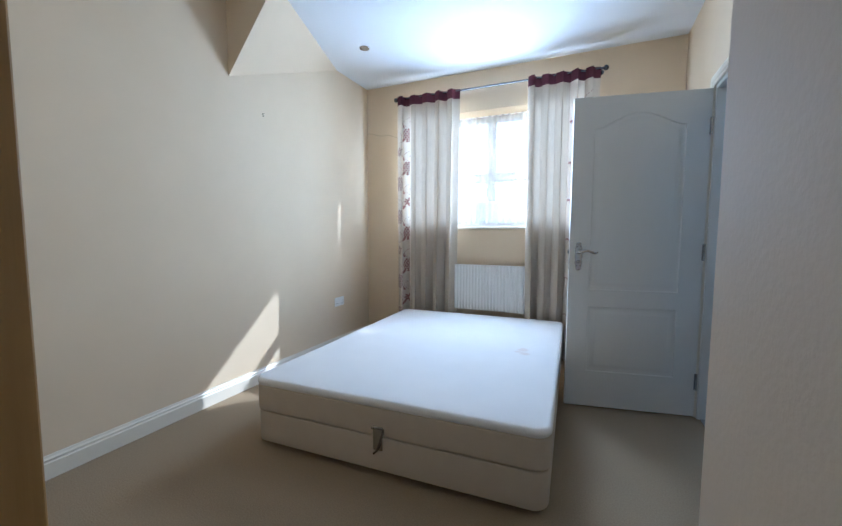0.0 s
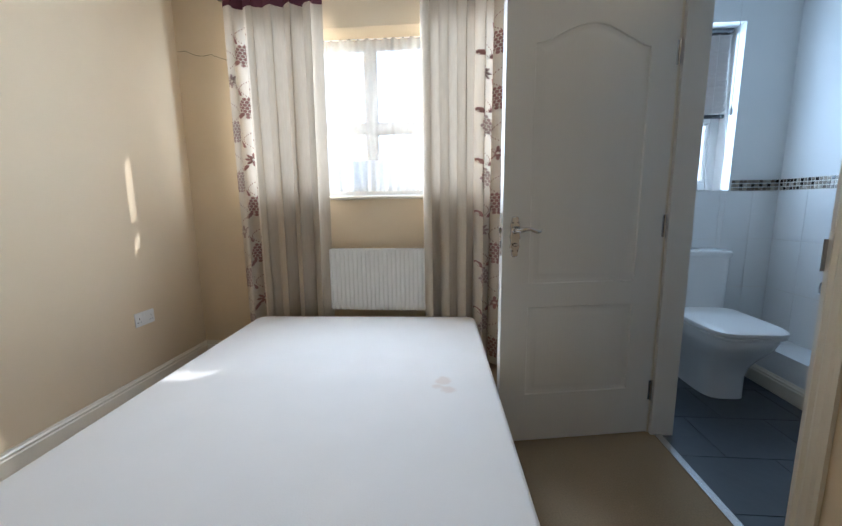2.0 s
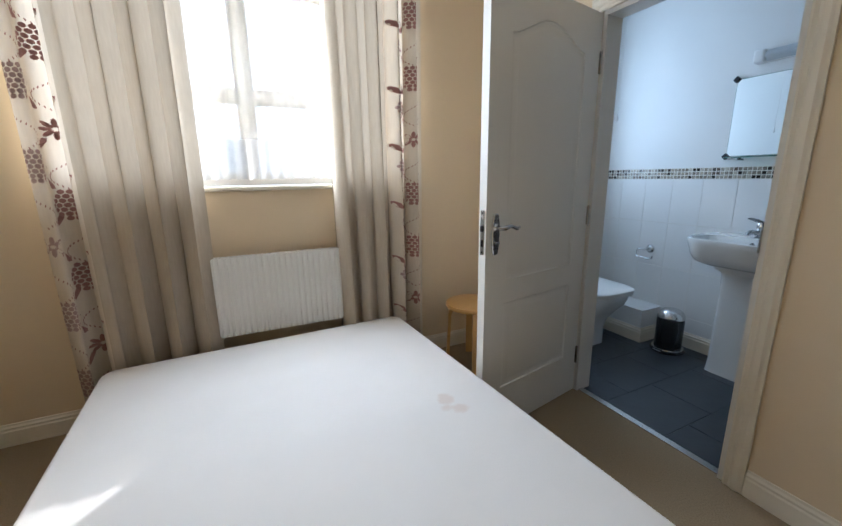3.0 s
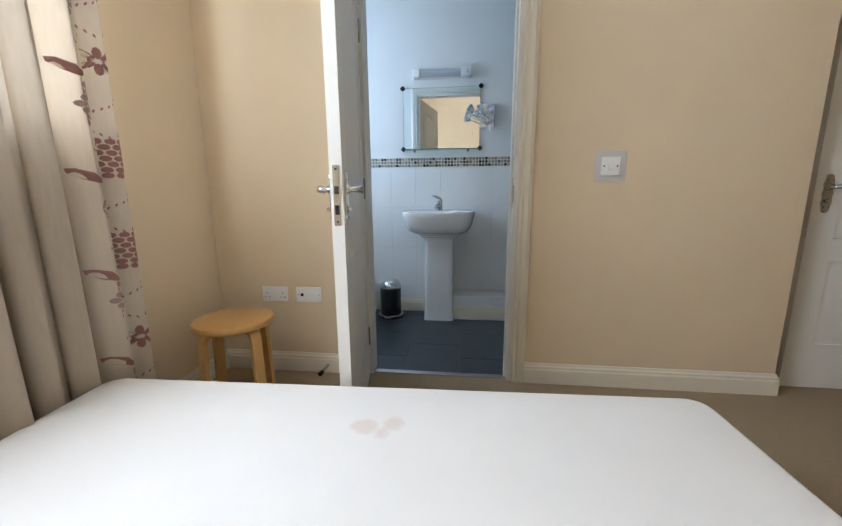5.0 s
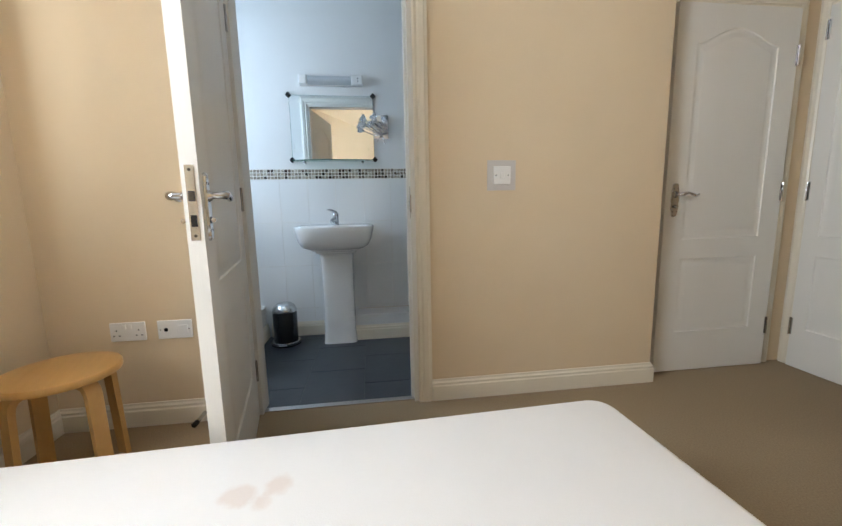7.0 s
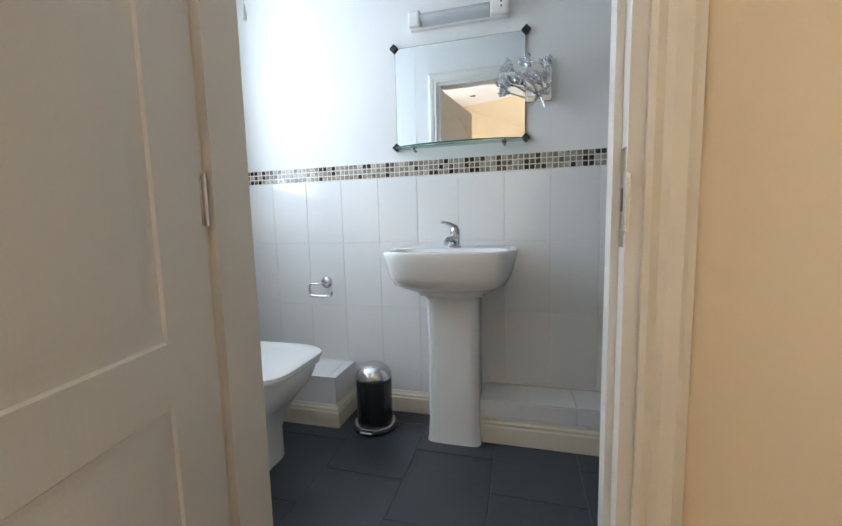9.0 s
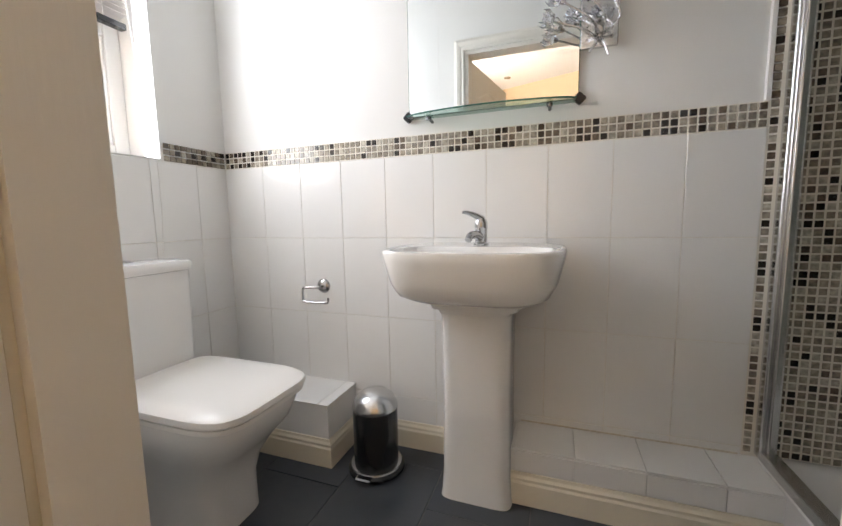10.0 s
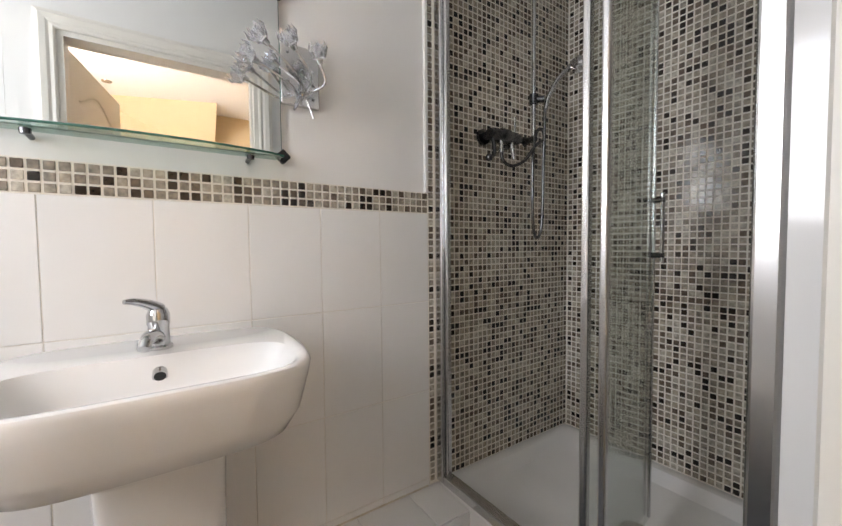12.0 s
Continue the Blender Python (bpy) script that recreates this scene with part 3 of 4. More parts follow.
# net curtain in the window recess
bm = bmesh.new()
nx, nz = 230, 14
grid = [[bm.verts.new((-2.45 + 1.74 * i / nx, 1.775 + 0.012 * math.sin(i * 0.75) + 0.006 * math.sin(i * 0.31 + 0.02 * k), 1.235 + 1.05 * k / nz + (0.008 * abs(math.sin(i * 0.42)) if k == 0 else 0))) for k in range(nz + 1)] for i in range(nx + 1)]
for i in range(nx):
    for k in range(nz):
        bm.faces.new((grid[i][k], grid[i + 1][k], grid[i + 1][k + 1], grid[i][k + 1]))
net = thing("net_curtain", (0, 0, 0), 0, "sheer white net curtain hanging in the window", "net curtain")
lace_rows = [[v.co.copy() for v in col[:4]] for col in grid]
part("net", bm, NET, net, "", 80)
bm = bmesh.new()
band = [[bm.verts.new(p + Vector((0, -0.003, 0))) for p in col] for col in lace_rows]
for a, b in zip(band, band[1:]):
    for k in range(len(a) - 1):
        bm.faces.new((a[k], b[k], b[k + 1], a[k + 1]))
part("lace_band", bm, LACE, net, "denser patterned lace along the hem", 80)
part("net_wire", tube([(-2.46, 1.775, 2.286), (-0.70, 1.775, 2.286)], 0.004, 8), PLASTIC, net)


# ---- curtains ----
def curtain(x0, x1, floral_side, seed, label):
    rnd = random.Random(seed)
    c = thing("curtain", ((x0 + x1) / 2, 1.535, 0.03), 0, label, "curtain", "window curtains")
    cx = (x0 + x1) / 2
    folds = 5.0
    ph = rnd.random() * 6

    def spot(s, z):
        """Surface point at share s of the width, height z; narrower gathers at the top."""
        k = z / 2.44
        amp = 0.07 * (1 - 0.4 * k) * (0.7 + 0.3 * math.sin(s * 9 + ph))
        x = x0 + (x1 - x0) * s - cx + 0.014 * math.sin(s * folds * 4 * math.pi + ph) + 0.02 * (1 - k) * math.sin(3 * s + ph)
        y = amp * math.sin(s * folds * 2 * math.pi + ph + 0.35 * math.sin(1.7 * k + 5 * s)) - 0.012 * (1 - k)
        return Vector((x, y, z))

    def sheet(s0, s1, z0, z1, ns, nz2, out=0.0):
        b = bmesh.new()
        g = [[b.verts.new(spot(s0 + (s1 - s0) * i / ns, z0 + (z1 - z0) * k / nz2) - Vector((0, out, 0))) for k in range(nz2 + 1)] for i in range(ns + 1)]
        for i in range(ns):
            for k in range(nz2):
                b.faces.new((g[i][k], g[i + 1][k], g[i + 1][k + 1], g[i][k + 1]))
        return b

    f0, f1, p0, p1 = (0.0, 0.27, 0.27, 1.0) if floral_side < 0 else (0.64, 1.0, 0.0, 0.64)
    part("cloth", sheet(p0, p1, 0, 2.385, 150, 40), CURTAIN, c, "plain oatmeal cloth", 80)
    border = part("border", sheet(f0, f1, 0, 2.385, 60, 40), CURTAIN_PALE, c, "pale border with plum flower print", 80)
    part("heading", sheet(0, 1, 2.385, 2.475, 170, 4, 0.002), PLUM, c, "plum heading band", 80)
    # printed flowers, leaves and stems
    rnd2 = random.Random(seed + 5)

    def blob(b, s, z, rs, rz2, turn):
        vs = []
        for k in range(8):
            a = 2 * math.pi * k / 8
            u, v = rs * math.cos(a), rz2 * math.sin(a)
            du, dv = u * math.cos(turn) - v * math.sin(turn), u * math.sin(turn) + v * math.cos(turn)
            ss = min(f1, max(f0, s + gather * du / (x1 - x0)))
            vs.append(b.verts.new(spot(ss, min(2.38, max(0.0, z + dv))) - Vector((0, 0.0022, 0))))
        b.faces.new(vs)

    gather = 0.62
    g = gather / (x1 - x0)
    z, n = 0.06, 0
    while z < 2.2:
        s = f0 + (f1 - f0) * (0.3 if n % 2 else 0.68)
        b = bmesh.new()
        if n % 3 != 2:
            for r in range(7):
                m = (2, 4, 5, 6, 5, 4, 3)[r]
                for q in range(m):
                    blob(b, s + (q - (m - 1) / 2) * 0.021 * g, z + r * 0.0195, 0.0095, 0.0105, 0.15 * (q - 1))
        else:
            for q in range(8):
                a = 2 * math.pi * q / 8
                blob(b, s + 0.026 * math.cos(a) * g, z + 0.05 + 0.026 * math.sin(a), 0.008, 0.02, a - math.pi / 2)
        part("flower", b, MOTIF_GREY if n % 2 else MOTIF, border)
        for q in (-1, 1):
            b = bmesh.new()
            blob(b, s + q * 0.058 * g, z + 0.15 + 0.02 * rnd2.random(), 0.014, 0.036, -0.9 * q)
            part("leaf", b, MOTIF, border)
        b = bmesh.new()
        for q in range(15):
            blob(b, s + (0.04 * math.sin(q * 0.3) * (1 if n % 2 else -1)) * g, z + 0.13 + q * 0.0095, 0.002, 0.0062, 0.25 * math.cos(q * 0.3))
        part("stem", b, MOTIF, border)
        z += 0.165
        n += 1
    return c


curtain(-2.49, -1.83, -1, 3, "oatmeal curtain with plum heading and flowered border")
curtain(-1.20, -0.62, 1, 8, "oatmeal curtain with plum heading, flowered edge by the stool")
pole = thing("curtain_pole", (-1.535, 1.55, 2.49), 0, "thin dark metal curtain pole with ball finials", "curtain pole")
part("pole", tube([(-0.95, 0, 0), (0.95, 0, 0)], 0.008, 12), DARK_METAL, pole)
for q in (-1, 1):
    part("finial", lathe([(0.0, -0.022), (0.012, -0.019), (0.021, -0.008), (0.022, 0.004), (0.016, 0.016), (0.0, 0.022)], 16, at=(q * 0.965, 0, 0)), DARK_METAL, pole, "", 60)
    br = part("bracket", tube([(q * 0.93, 0.0, 0), (q * 0.93, 0.088, 0)], 0.006, 10), DARK_METAL, pole)
    part("bracket_plate", tube([(q * 0.93, 0.082, 0), (q * 0.93, 0.0895, 0)], 0.022, 18), DARK_METAL, br)

# ---- radiator ----
rad = thing("radiator", (-1.505, 1.53, 0.40), 0, "white ribbed panel radiator under the window", "radiator")
bm = bmesh.new()
W2, HR = 0.335, 0.43
outline, n = [], 22
for k in range(n):
    a, p = -W2 + 2 * W2 * k / n, 2 * W2 / n
    outline += [(a, 0.0), (a + p * 0.3, 0.0), (a + p * 0.42, 0.009), (a + p * 0.88, 0.009)]
outline.append((W2, 0.0))
cols = [[bm.verts.new((x, y if 0 < k < 3 else 0.004, z)) for k, z in enumerate((0.0, 0.03, HR - 0.03, HR))] for x, y in outline]
for a, b in zip(cols, cols[1:]):
    for k in range(3):
        bm.faces.new((a[k], b[k], b[k + 1], a[k + 1]))
part("front_panel", bm, RADIATOR, rad, "", 30)
part("back_panel", box(-W2, 0.05, 0.0, W2, 0.06, HR, 0.003), RADIATOR, rad)
part("side_cover", box(-W2 - 0.004, 0.002, 0.01, -W2, 0.058, HR), RADIATOR, rad)
part("side_cover", box(W2, 0.002, 0.01, W2 + 0.004, 0.058, HR), RADIATOR, rad)
bm = bmesh.new()
box(-W2, 0.004, HR, W2, 0.012, HR + 0.006, bm=bm)
box(-W2, 0.05, HR, W2, 0.058, HR + 0.006, bm=bm)
for k in range(28):
    x = -W2 + 0.012 + k * (2 * W2 - 0.024) / 27
    box(x - 0.006, 0.012, HR, x + 0.006, 0.05, HR + 0.004, bm=bm)
part("top_grille", bm, RADIATOR, rad)
for k in range(7):
    x = -W2 + 0.05 + k * (2 * W2 - 0.1) / 6
    part("grille_clip", box(x - 0.011, 0.014, HR + 0.004, x + 0.011, 0.02, HR + 0.0055), BED_SIDE, rad)
for q in (-1, 1):
    part("wall_bracket", box(q * 0.22 - 0.015, 0.06, 0.05, q * 0.22 + 0.015, 0.11, HR - 0.05), RADIATOR, rad)
    part("pipe", tube(arc([(q * (W2 + 0.004), 0.03, 0.03), (q * (W2 + 0.035), 0.03, 0.03), (q * (W2 + 0.04), 0.03, -0.05), (q * (W2 + 0.04), 0.03, -0.4)], 5), 0.008, 10), RADIATOR, rad)
# ---- bed ----
bed = thing("divan_bed", (-1.545, 0.47, 0.0), 2.2, "white-topped beige divan bed, bare, with a metal catch", "bed")
L2, B2 = 1.0, 0.755


def slab(z0, z1, corner, edge, crown=0.0, inset=0.0):
    n, rings = 10, []

    def ring(off, z):
        out = []
        for cx, cy, a0 in ((1, 1, 0), (-1, 1, 90), (-1, -1, 180), (1, -1, 270)):
            r = max(0.01, corner - off)
            for k in range(n + 1):
                a = radians(a0 + 90 * k / n)
                out.append((cx * (B2 - inset - off - r) + r * math.cos(a), cy * (L2 - inset - off - r) + r * math.sin(a), z))
        return out

    rings.append(ring(edge, z0))
    for k in range(1, 5):
        a = math.pi / 2 * k / 4
        rings.append(ring(edge * (1 - math.sin(a)), z0 + edge * (1 - math.cos(a))))
    for k in range(0, 5):
        a = math.pi / 2 * k / 4
        rings.append(ring(edge * (1 - math.cos(a)), z1 - edge * (1 - math.sin(a))))
    return rings


part("base", loft(slab(0.03, 0.195, 0.07, 0.008, inset=0.004)), BED_SIDE, bed, "beige fabric base", 50)
part("upper_box", loft(slab(0.2, 0.336, 0.07, 0.01)), BED_SIDE, bed, "beige fabric sides", 50)
rings = slab(0.331, 0.373, 0.07, 0.02, inset=-0.002)
bm = loft(rings, False)
bm.verts.ensure_lookup_table()
top = [v for v in bm.verts if abs(v.co.z - 0.373) < 1e-5]
m = len(rings[0])
last = bm.verts[-m:]
prev = list(last)
for sh in (0.93, 0.8, 0.55, 0.25):
    cur = [bm.verts.new((v.co.x * sh, v.co.y * sh, 0.373 + 0.004 * (1 - sh) + 0.0015 * math.sin(v.co.x * 7) * math.cos(v.co.y * 5))) for v in last]
    for a in range(m):
        b = (a + 1) % m
        bm.faces.new((prev[a], prev[b], cur[b], cur[a]))
    prev = cur
bm.faces.new(prev)
part("mattress_cover", bm, BED_TOP, bed, "stretched white cover with a faint stain", 50)
for q in (-1, 1):
    for r in (-1, 1):
        part("glide", lathe([(0.03, 0), (0.03, 0.031)], 14, at=(q * 0.66, r * 0.9, 0)), BLACK, bed)
catch = part("catch", box(-0.025, -L2 - 0.006, 0.135, 0.025, -L2 + 0.003, 0.25, 0.004), CHROME, bed, "chrome hook catch on the end of the bed")
part("catch_hook", tube(arc([(-0.03, -L2 - 0.008, 0.24), (0.03, -L2 - 0.012, 0.245), (0.022, -L2 - 0.014, 0.2), (0.0, -L2 - 0.012, 0.14), (-0.02, -L2 - 0.01, 0.12)], 5), 0.005, 8), DARK_METAL, catch)

# ---- stool ----
stool = thing("stool", (-0.355, 1.335, 0.0), 20, "round birch plywood stool with bent legs", "stool")
part("seat", lathe([(0.168, 0.405), (0.175, 0.408), (0.178, 0.415), (0.178, 0.428), (0.175, 0.433), (0.163, 0.435), (0.0, 0.435)], 56), BIRCH, stool, "", 40)
for k in range(4):
    a = radians(45 + 90 * k)
    side = [(0.075, 0.403), (0.12, 0.403), (0.146, 0.396), (0.16, 0.38), (0.165, 0.355), (0.178, 0.0)]
    inner = [(0.16, 0.0), (0.145, 0.345), (0.141, 0.366), (0.132, 0.379), (0.114, 0.385), (0.075, 0.385)]
    ring = side + inner
    rings = []
    for w in (-0.024, 0.024):
        rings.append([(r * math.cos(a) - w * math.sin(a), r * math.sin(a) + w * math.cos(a), z) for r, z in ring])
    part("leg", loft(rings), BIRCH, stool, "", 30)

# ---- wall plates ----
def socket(x, y, z, rz, label, kind):
    s = thing("wall_socket", (x, y, z), rz, label, "socket", "sockets")
    part("plate", box(-0.073, -0.009, -0.043, 0.073, 0.0, 0.043, 0.003), PLASTIC, s)
    if kind == "double":
        for q in (-1, 1):
            part("rocker", box(q * 0.012 - 0.008, -0.013, 0.012, q * 0.012 + 0.008, -0.009, 0.034, 0.002), PLASTIC, s)
            for dx, dz, w, h in ((0, 0.012, 0.004, 0.008), (-0.011, -0.012, 0.007, 0.004), (0.011, -0.012, 0.007, 0.004)):
                part("pin_hole", box(q * 0.046 + dx - w / 2, -0.0095, dz - 0.005 - h / 2, q * 0.046 + dx + w / 2, -0.0089, dz - 0.005 + h / 2), BLACK, s)
    else:
        part("aerial_hole", tube([(-0.037, -0.0088, 0), (-0.037, -0.0097, 0)], 0.009, 16), BLACK, s)
        part("module", box(0.012, -0.0115, -0.02, 0.056, -0.009, 0.02, 0.0015), PLASTIC, s)
        for q in (-1, 1):
            part("screw", tube([(q * 0.06 - 0.0, -0.0088, 0), (q * 0.06, -0.0097, 0)], 0.003, 8), DARK_METAL, s)
    return s


socket(-0.0005, 1.308, 0.455, -90, "white double socket on the cream wall over the stool", "double")
socket(-0.0005, 1.112, 0.455, -90, "white aerial and telephone outlet on the cream wall", "aerial")
socket(WX + 0.0005, 1.085, 0.46, 90, "white double socket low on the cream wall", "double")

sw = thing("light_switch", (-0.0005, -0.422, 1.125), -90, "white light switch with clear finger plate", "light switch")
part("surround", box(-0.071, -0.003, -0.071, 0.071, 0, 0.071, 0.002), PLATE_GREY, sw, "clear grey finger plate")
part("plate", box(-0.043, -0.012, -0.043, 0.043, -0.003, 0.043, 0.003), PLASTIC, sw)
part("rocker", box(-0.012, -0.016, -0.016, 0.012, -0.012, 0.012, 0.003), PLASTIC, sw)
for q in (-1, 1):
    part("screw", tube([(q * 0.03, -0.0118, 0), (q * 0.03, -0.0128, 0)], 0.0035, 10), DARK_METAL, sw)

spot = thing("ceiling_spot", (-2.42, 0.83, H), 0, "chrome recessed ceiling spotlight, unlit", "spotlight")
part("bezel", lathe([(0.026, -0.004), (0.04, -0.006), (0.043, -0.002), (0.043, 0.0), (0.026, 0.0)], 28), CHROME, spot, "", 50)
part("lamp", lathe([(0.0, -0.001), (0.025, -0.001), (0.025, 0.0)], 20), BLACK, spot)

stop = thing("door_stop", (-0.02, 1.02, 0.02), 0, "chrome door stop with a black tip on the skirting", "door stop")
part("rod", tube([(0.005, 0, 0.025), (-0.06, 0.01, 0.015)], 0.009, 12), CHROME, stop)
part("tip", tube([(-0.06, 0.01, 0.015), (-0.085, 0.014, 0.012)], 0.012, 12), BLACK, stop)

hook = thing("picture_hook", (WX, 0.179, 2.014), 0, "tiny dark picture hook on the bare cream wall", "hook")
part("nail", tube([(0.0, 0, 0.006), (0.014, 0, 0.009)], 0.0022, 8), DARK_METAL, hook)
part("hook", tube(arc([(0.001, 0, 0.012), (0.002, 0, -0.01), (0.006, 0, -0.016), (0.011, 0, -0.012)], 4), 0.002, 8), DARK_METAL, hook)

crack = bmesh.new()
tube([(WX + 0.01 + 0.06 * k, NY - 0.0005, 2.21 + 0.012 * math.sin(k * 1.9) - 0.01 * k) for k in range(7)], 0.0014, 6, crack)
structure("wall_crack", crack, material("crack_dark", (0.2, 0.16, 0.11), 0.9), "thin dark crack in the plaster by the curtain", "crack")


# ---- bathroom things ----
# pipe boxing and ledge
boxing = thing("pipe_boxing", (0.95, 1.04, 0), 0, "white tiled pipe boxing in the corner behind the toilet", "pipe boxing", "", "structure")
part("body", box(0, 0, 0, EX - 0.958, BN - 1.048, 0.24, 0.002), TILE, boxing)
part("top_tile", box(-0.004, 0.045, 0.24, EX - 0.958, 0.33, 0.246, 0.001), TILE, boxing)
part("top_tile", box(-0.004, -0.004, 0.24, EX - 0.958, 0.042, 0.246, 0.001), TILE, boxing)
part("top_tile", box(-0.004, 0.333, 0.24, EX - 0.958, BN - 1.048, 0.246, 0.001), TILE, boxing)
part("skirting", profile_run(SK, [(-0.004, BN - 1.05, -1, 0), (-0.004, -0.004, -1, -1), (EX - 0.962, -0.004, 0, -1)]), WOODWORK, boxing, "white moulded skirting")
ledge = thing("tiled_ledge", (0.985, -0.39, 0), 0, "low white tiled ledge beside the basin", "ledge", "", "structure")
part("body", box(0, 0, 0, EX - 0.993, 0.74, 0.185, 0.002), TILE, ledge)
y = 0.0
for w in (0.14, 0.2, 0.2, 0.19):
    part("top_tile", box(-0.003, y + 0.0015, 0.185, EX - 0.993, y + w - 0.0015, 0.191, 0.001), TILE, ledge)
    part("front_tile", box(-0.006, y + 0.0015, 0.112, -0.0005, y + w - 0.0015, 0.183, 0.001), TILE, ledge)
    y += w
part("skirting", profile_run(SK, [(-0.001, 0.74, -1, 0), (-0.001, 0.0, -1, 0)]), WOODWORK, ledge, "white moulded skirting")
part("joint_dirt", box(EX - 0.998, 0.05, 0.191, EX - 0.992, 0.72, 0.195), material("rusty_sealant", (0.45, 0.36, 0.25), 0.9, colour2=(0.75, 0.7, 0.62), scale=22), ledge, "stained sealant line")

# basin
basin = thing("wash_basin", (EX - 0.006, 0.462, 0), 90, "white ceramic pedestal basin with chrome mixer tap", "basin")
# local x along the wall, local y negative... the wall lies at y 0 and the bowl reaches to y 0.43


def basin_outline(k, z, half, deep, back=0.0, n=56, power=4.6):
    out = []
    for i in range(n):
        a = 2 * math.pi * i / n
        c, s = math.cos(a), math.sin(a)
        x = half * math.copysign(abs(c) ** (2 / power), c)
        yy = deep * (0.5 + 0.5 * math.copysign(abs(s) ** (2 / power), s))
        if yy > deep * 0.55:
            x *= 1 - 0.16 * (yy / deep - 0.55)
        out.append((x, back + yy, z))
    return out


rings = [basin_outline(0, 0.695, 0.15, 0.3), basin_outline(0, 0.705, 0.2, 0.37), basin_outline(0, 0.725, 0.235, 0.41), basin_outline(0, 0.765, 0.255, 0.432), basin_outline(0, 0.83, 0.27, 0.445), basin_outline(0, 0.855, 0.274, 0.45), basin_outline(0, 0.863, 0.27, 0.446, 0.001),
         basin_outline(0, 0.865, 0.262, 0.436, 0.004), basin_outline(0, 0.861, 0.237, 0.247, 0.174), basin_outline(0, 0.843, 0.226, 0.228, 0.184), basin_outline(0, 0.80, 0.2, 0.198, 0.198), basin_outline(0, 0.765, 0.145, 0.145, 0.22), basin_outline(0, 0.755, 0.03, 0.035, 0.275)]
part("bowl", loft(rings), CERAMIC, basin, "", 50)
steps = [(0.652, 0.116, 0.116), (0.666, 0.122, 0.122), (0.669, 0.14, 0.133), (0.684, 0.144, 0.137), (0.687, 0.165, 0.148), (0.704, 0.17, 0.152), (0.712, 0.172, 0.153)]
part("collar", loft([superellipse(0, 0.157, rx, ry, z, power=6) for z, rx, ry in steps]), CERAMIC, basin, "stepped ceramic collar under the bowl", 35)
ped = [(0.0, 0.122, 0.112), (0.02, 0.119, 0.108), (0.1, 0.114, 0.104), (0.4, 0.111, 0.102), (0.58, 0.113, 0.104), (0.63, 0.115, 0.107), (0.66, 0.118, 0.11)]
part("pedestal", loft([superellipse(0, 0.14, rx, ry, z, power=7) for z, rx, ry in ped]), CERAMIC, basin, "white ceramic pedestal", 40)
part("waste", lathe([(0.0, 0.757), (0.02, 0.757), (0.022, 0.76), (0.016, 0.762), (0.0, 0.759)], 20, at=(0, 0.288, 0)), CHROME, basin, "", 60)
ov = part("overflow", tube([(0, 0.183, 0.828), (0, 0.1965, 0.822)], 0.0135, 20), CHROME, basin, "chrome overflow ring")
part("overflow_hole", tube([(0, 0.1965, 0.822), (0, 0.1977, 0.8215)], 0.0105, 16), BLACK, ov)
tap = part("mixer_tap", lathe([(0.026, 0.0), (0.026, 0.006), (0.021, 0.01), (0.02, 0.05), (0.022, 0.055), (0.022, 0.075), (0.017, 0.088), (0.0, 0.092)], 24, at=(0, 0.118, 0.863)), CHROME, basin, "chrome single-lever mixer tap", 45)


def swung(pts, deg):
    """Turn points about the tap's upright axis."""
    c, sn = math.cos(radians(deg)), math.sin(radians(deg))
    return [(c * x - sn * (y - 0.118), 0.118 + sn * x + c * (y - 0.118), z) for x, y, z in pts]


part("spout", tube(arc(swung([(0, 0.126, 0.888), (0, 0.161, 0.9), (0, 0.196, 0.898), (0, 0.214, 0.884)], -15), 6), [0.016 - 0.0003 * k for k in range(19)], 14), CHROME, tap, "", 60)
part("lever", tube(arc(swung([(0, 0.114, 0.948), (0, 0.138, 0.962), (0, 0.166, 0.972), (0, 0.186, 0.974)], -55), 6), [0.014 - 0.0005 * k for k in range(19)], 10), CHROME, tap, "", 60)

# toilet
wc = thing("toilet", (0.62, BN - 0.006, 0), 180, "white ceramic close-coupled toilet with lid down", "toilet")


def dee(z, half, front, back, n=52, power=3.9):
    """D-shaped outline: square at the back, rounded in front."""
    out = []
    for i in range(n):
        a = 2 * math.pi * i / n
        c, s = math.cos(a), math.sin(a)
        p = power if s > 0 else 7
        mid, r = (front + back) / 2, (front - back) / 2
        out.append((half * math.copysign(abs(c) ** (2 / p), c), mid + r * math.copysign(abs(s) ** (2 / p), s), z))
    return out


part("pan", loft([dee(0.0, 0.122, 0.54, 0.06), dee(0.02, 0.12, 0.54, 0.06), dee(0.13, 0.12, 0.54, 0.06), dee(0.2, 0.132, 0.56, 0.06), dee(0.27, 0.155, 0.61, 0.05), dee(0.33, 0.178, 0.665, 0.04), dee(0.385, 0.188, 0.69, 0.03), dee(0.403, 0.186, 0.688, 0.03)]), CERAMIC, wc, "", 40)
part("seat", loft([dee(0.405, 0.19, 0.695, 0.2, power=4.8), dee(0.409, 0.194, 0.7, 0.2, power=4.8), dee(0.42, 0.194, 0.7, 0.2, power=4.8), dee(0.422, 0.19, 0.697, 0.2, power=4.8)]), PLASTIC, wc, "", 40)
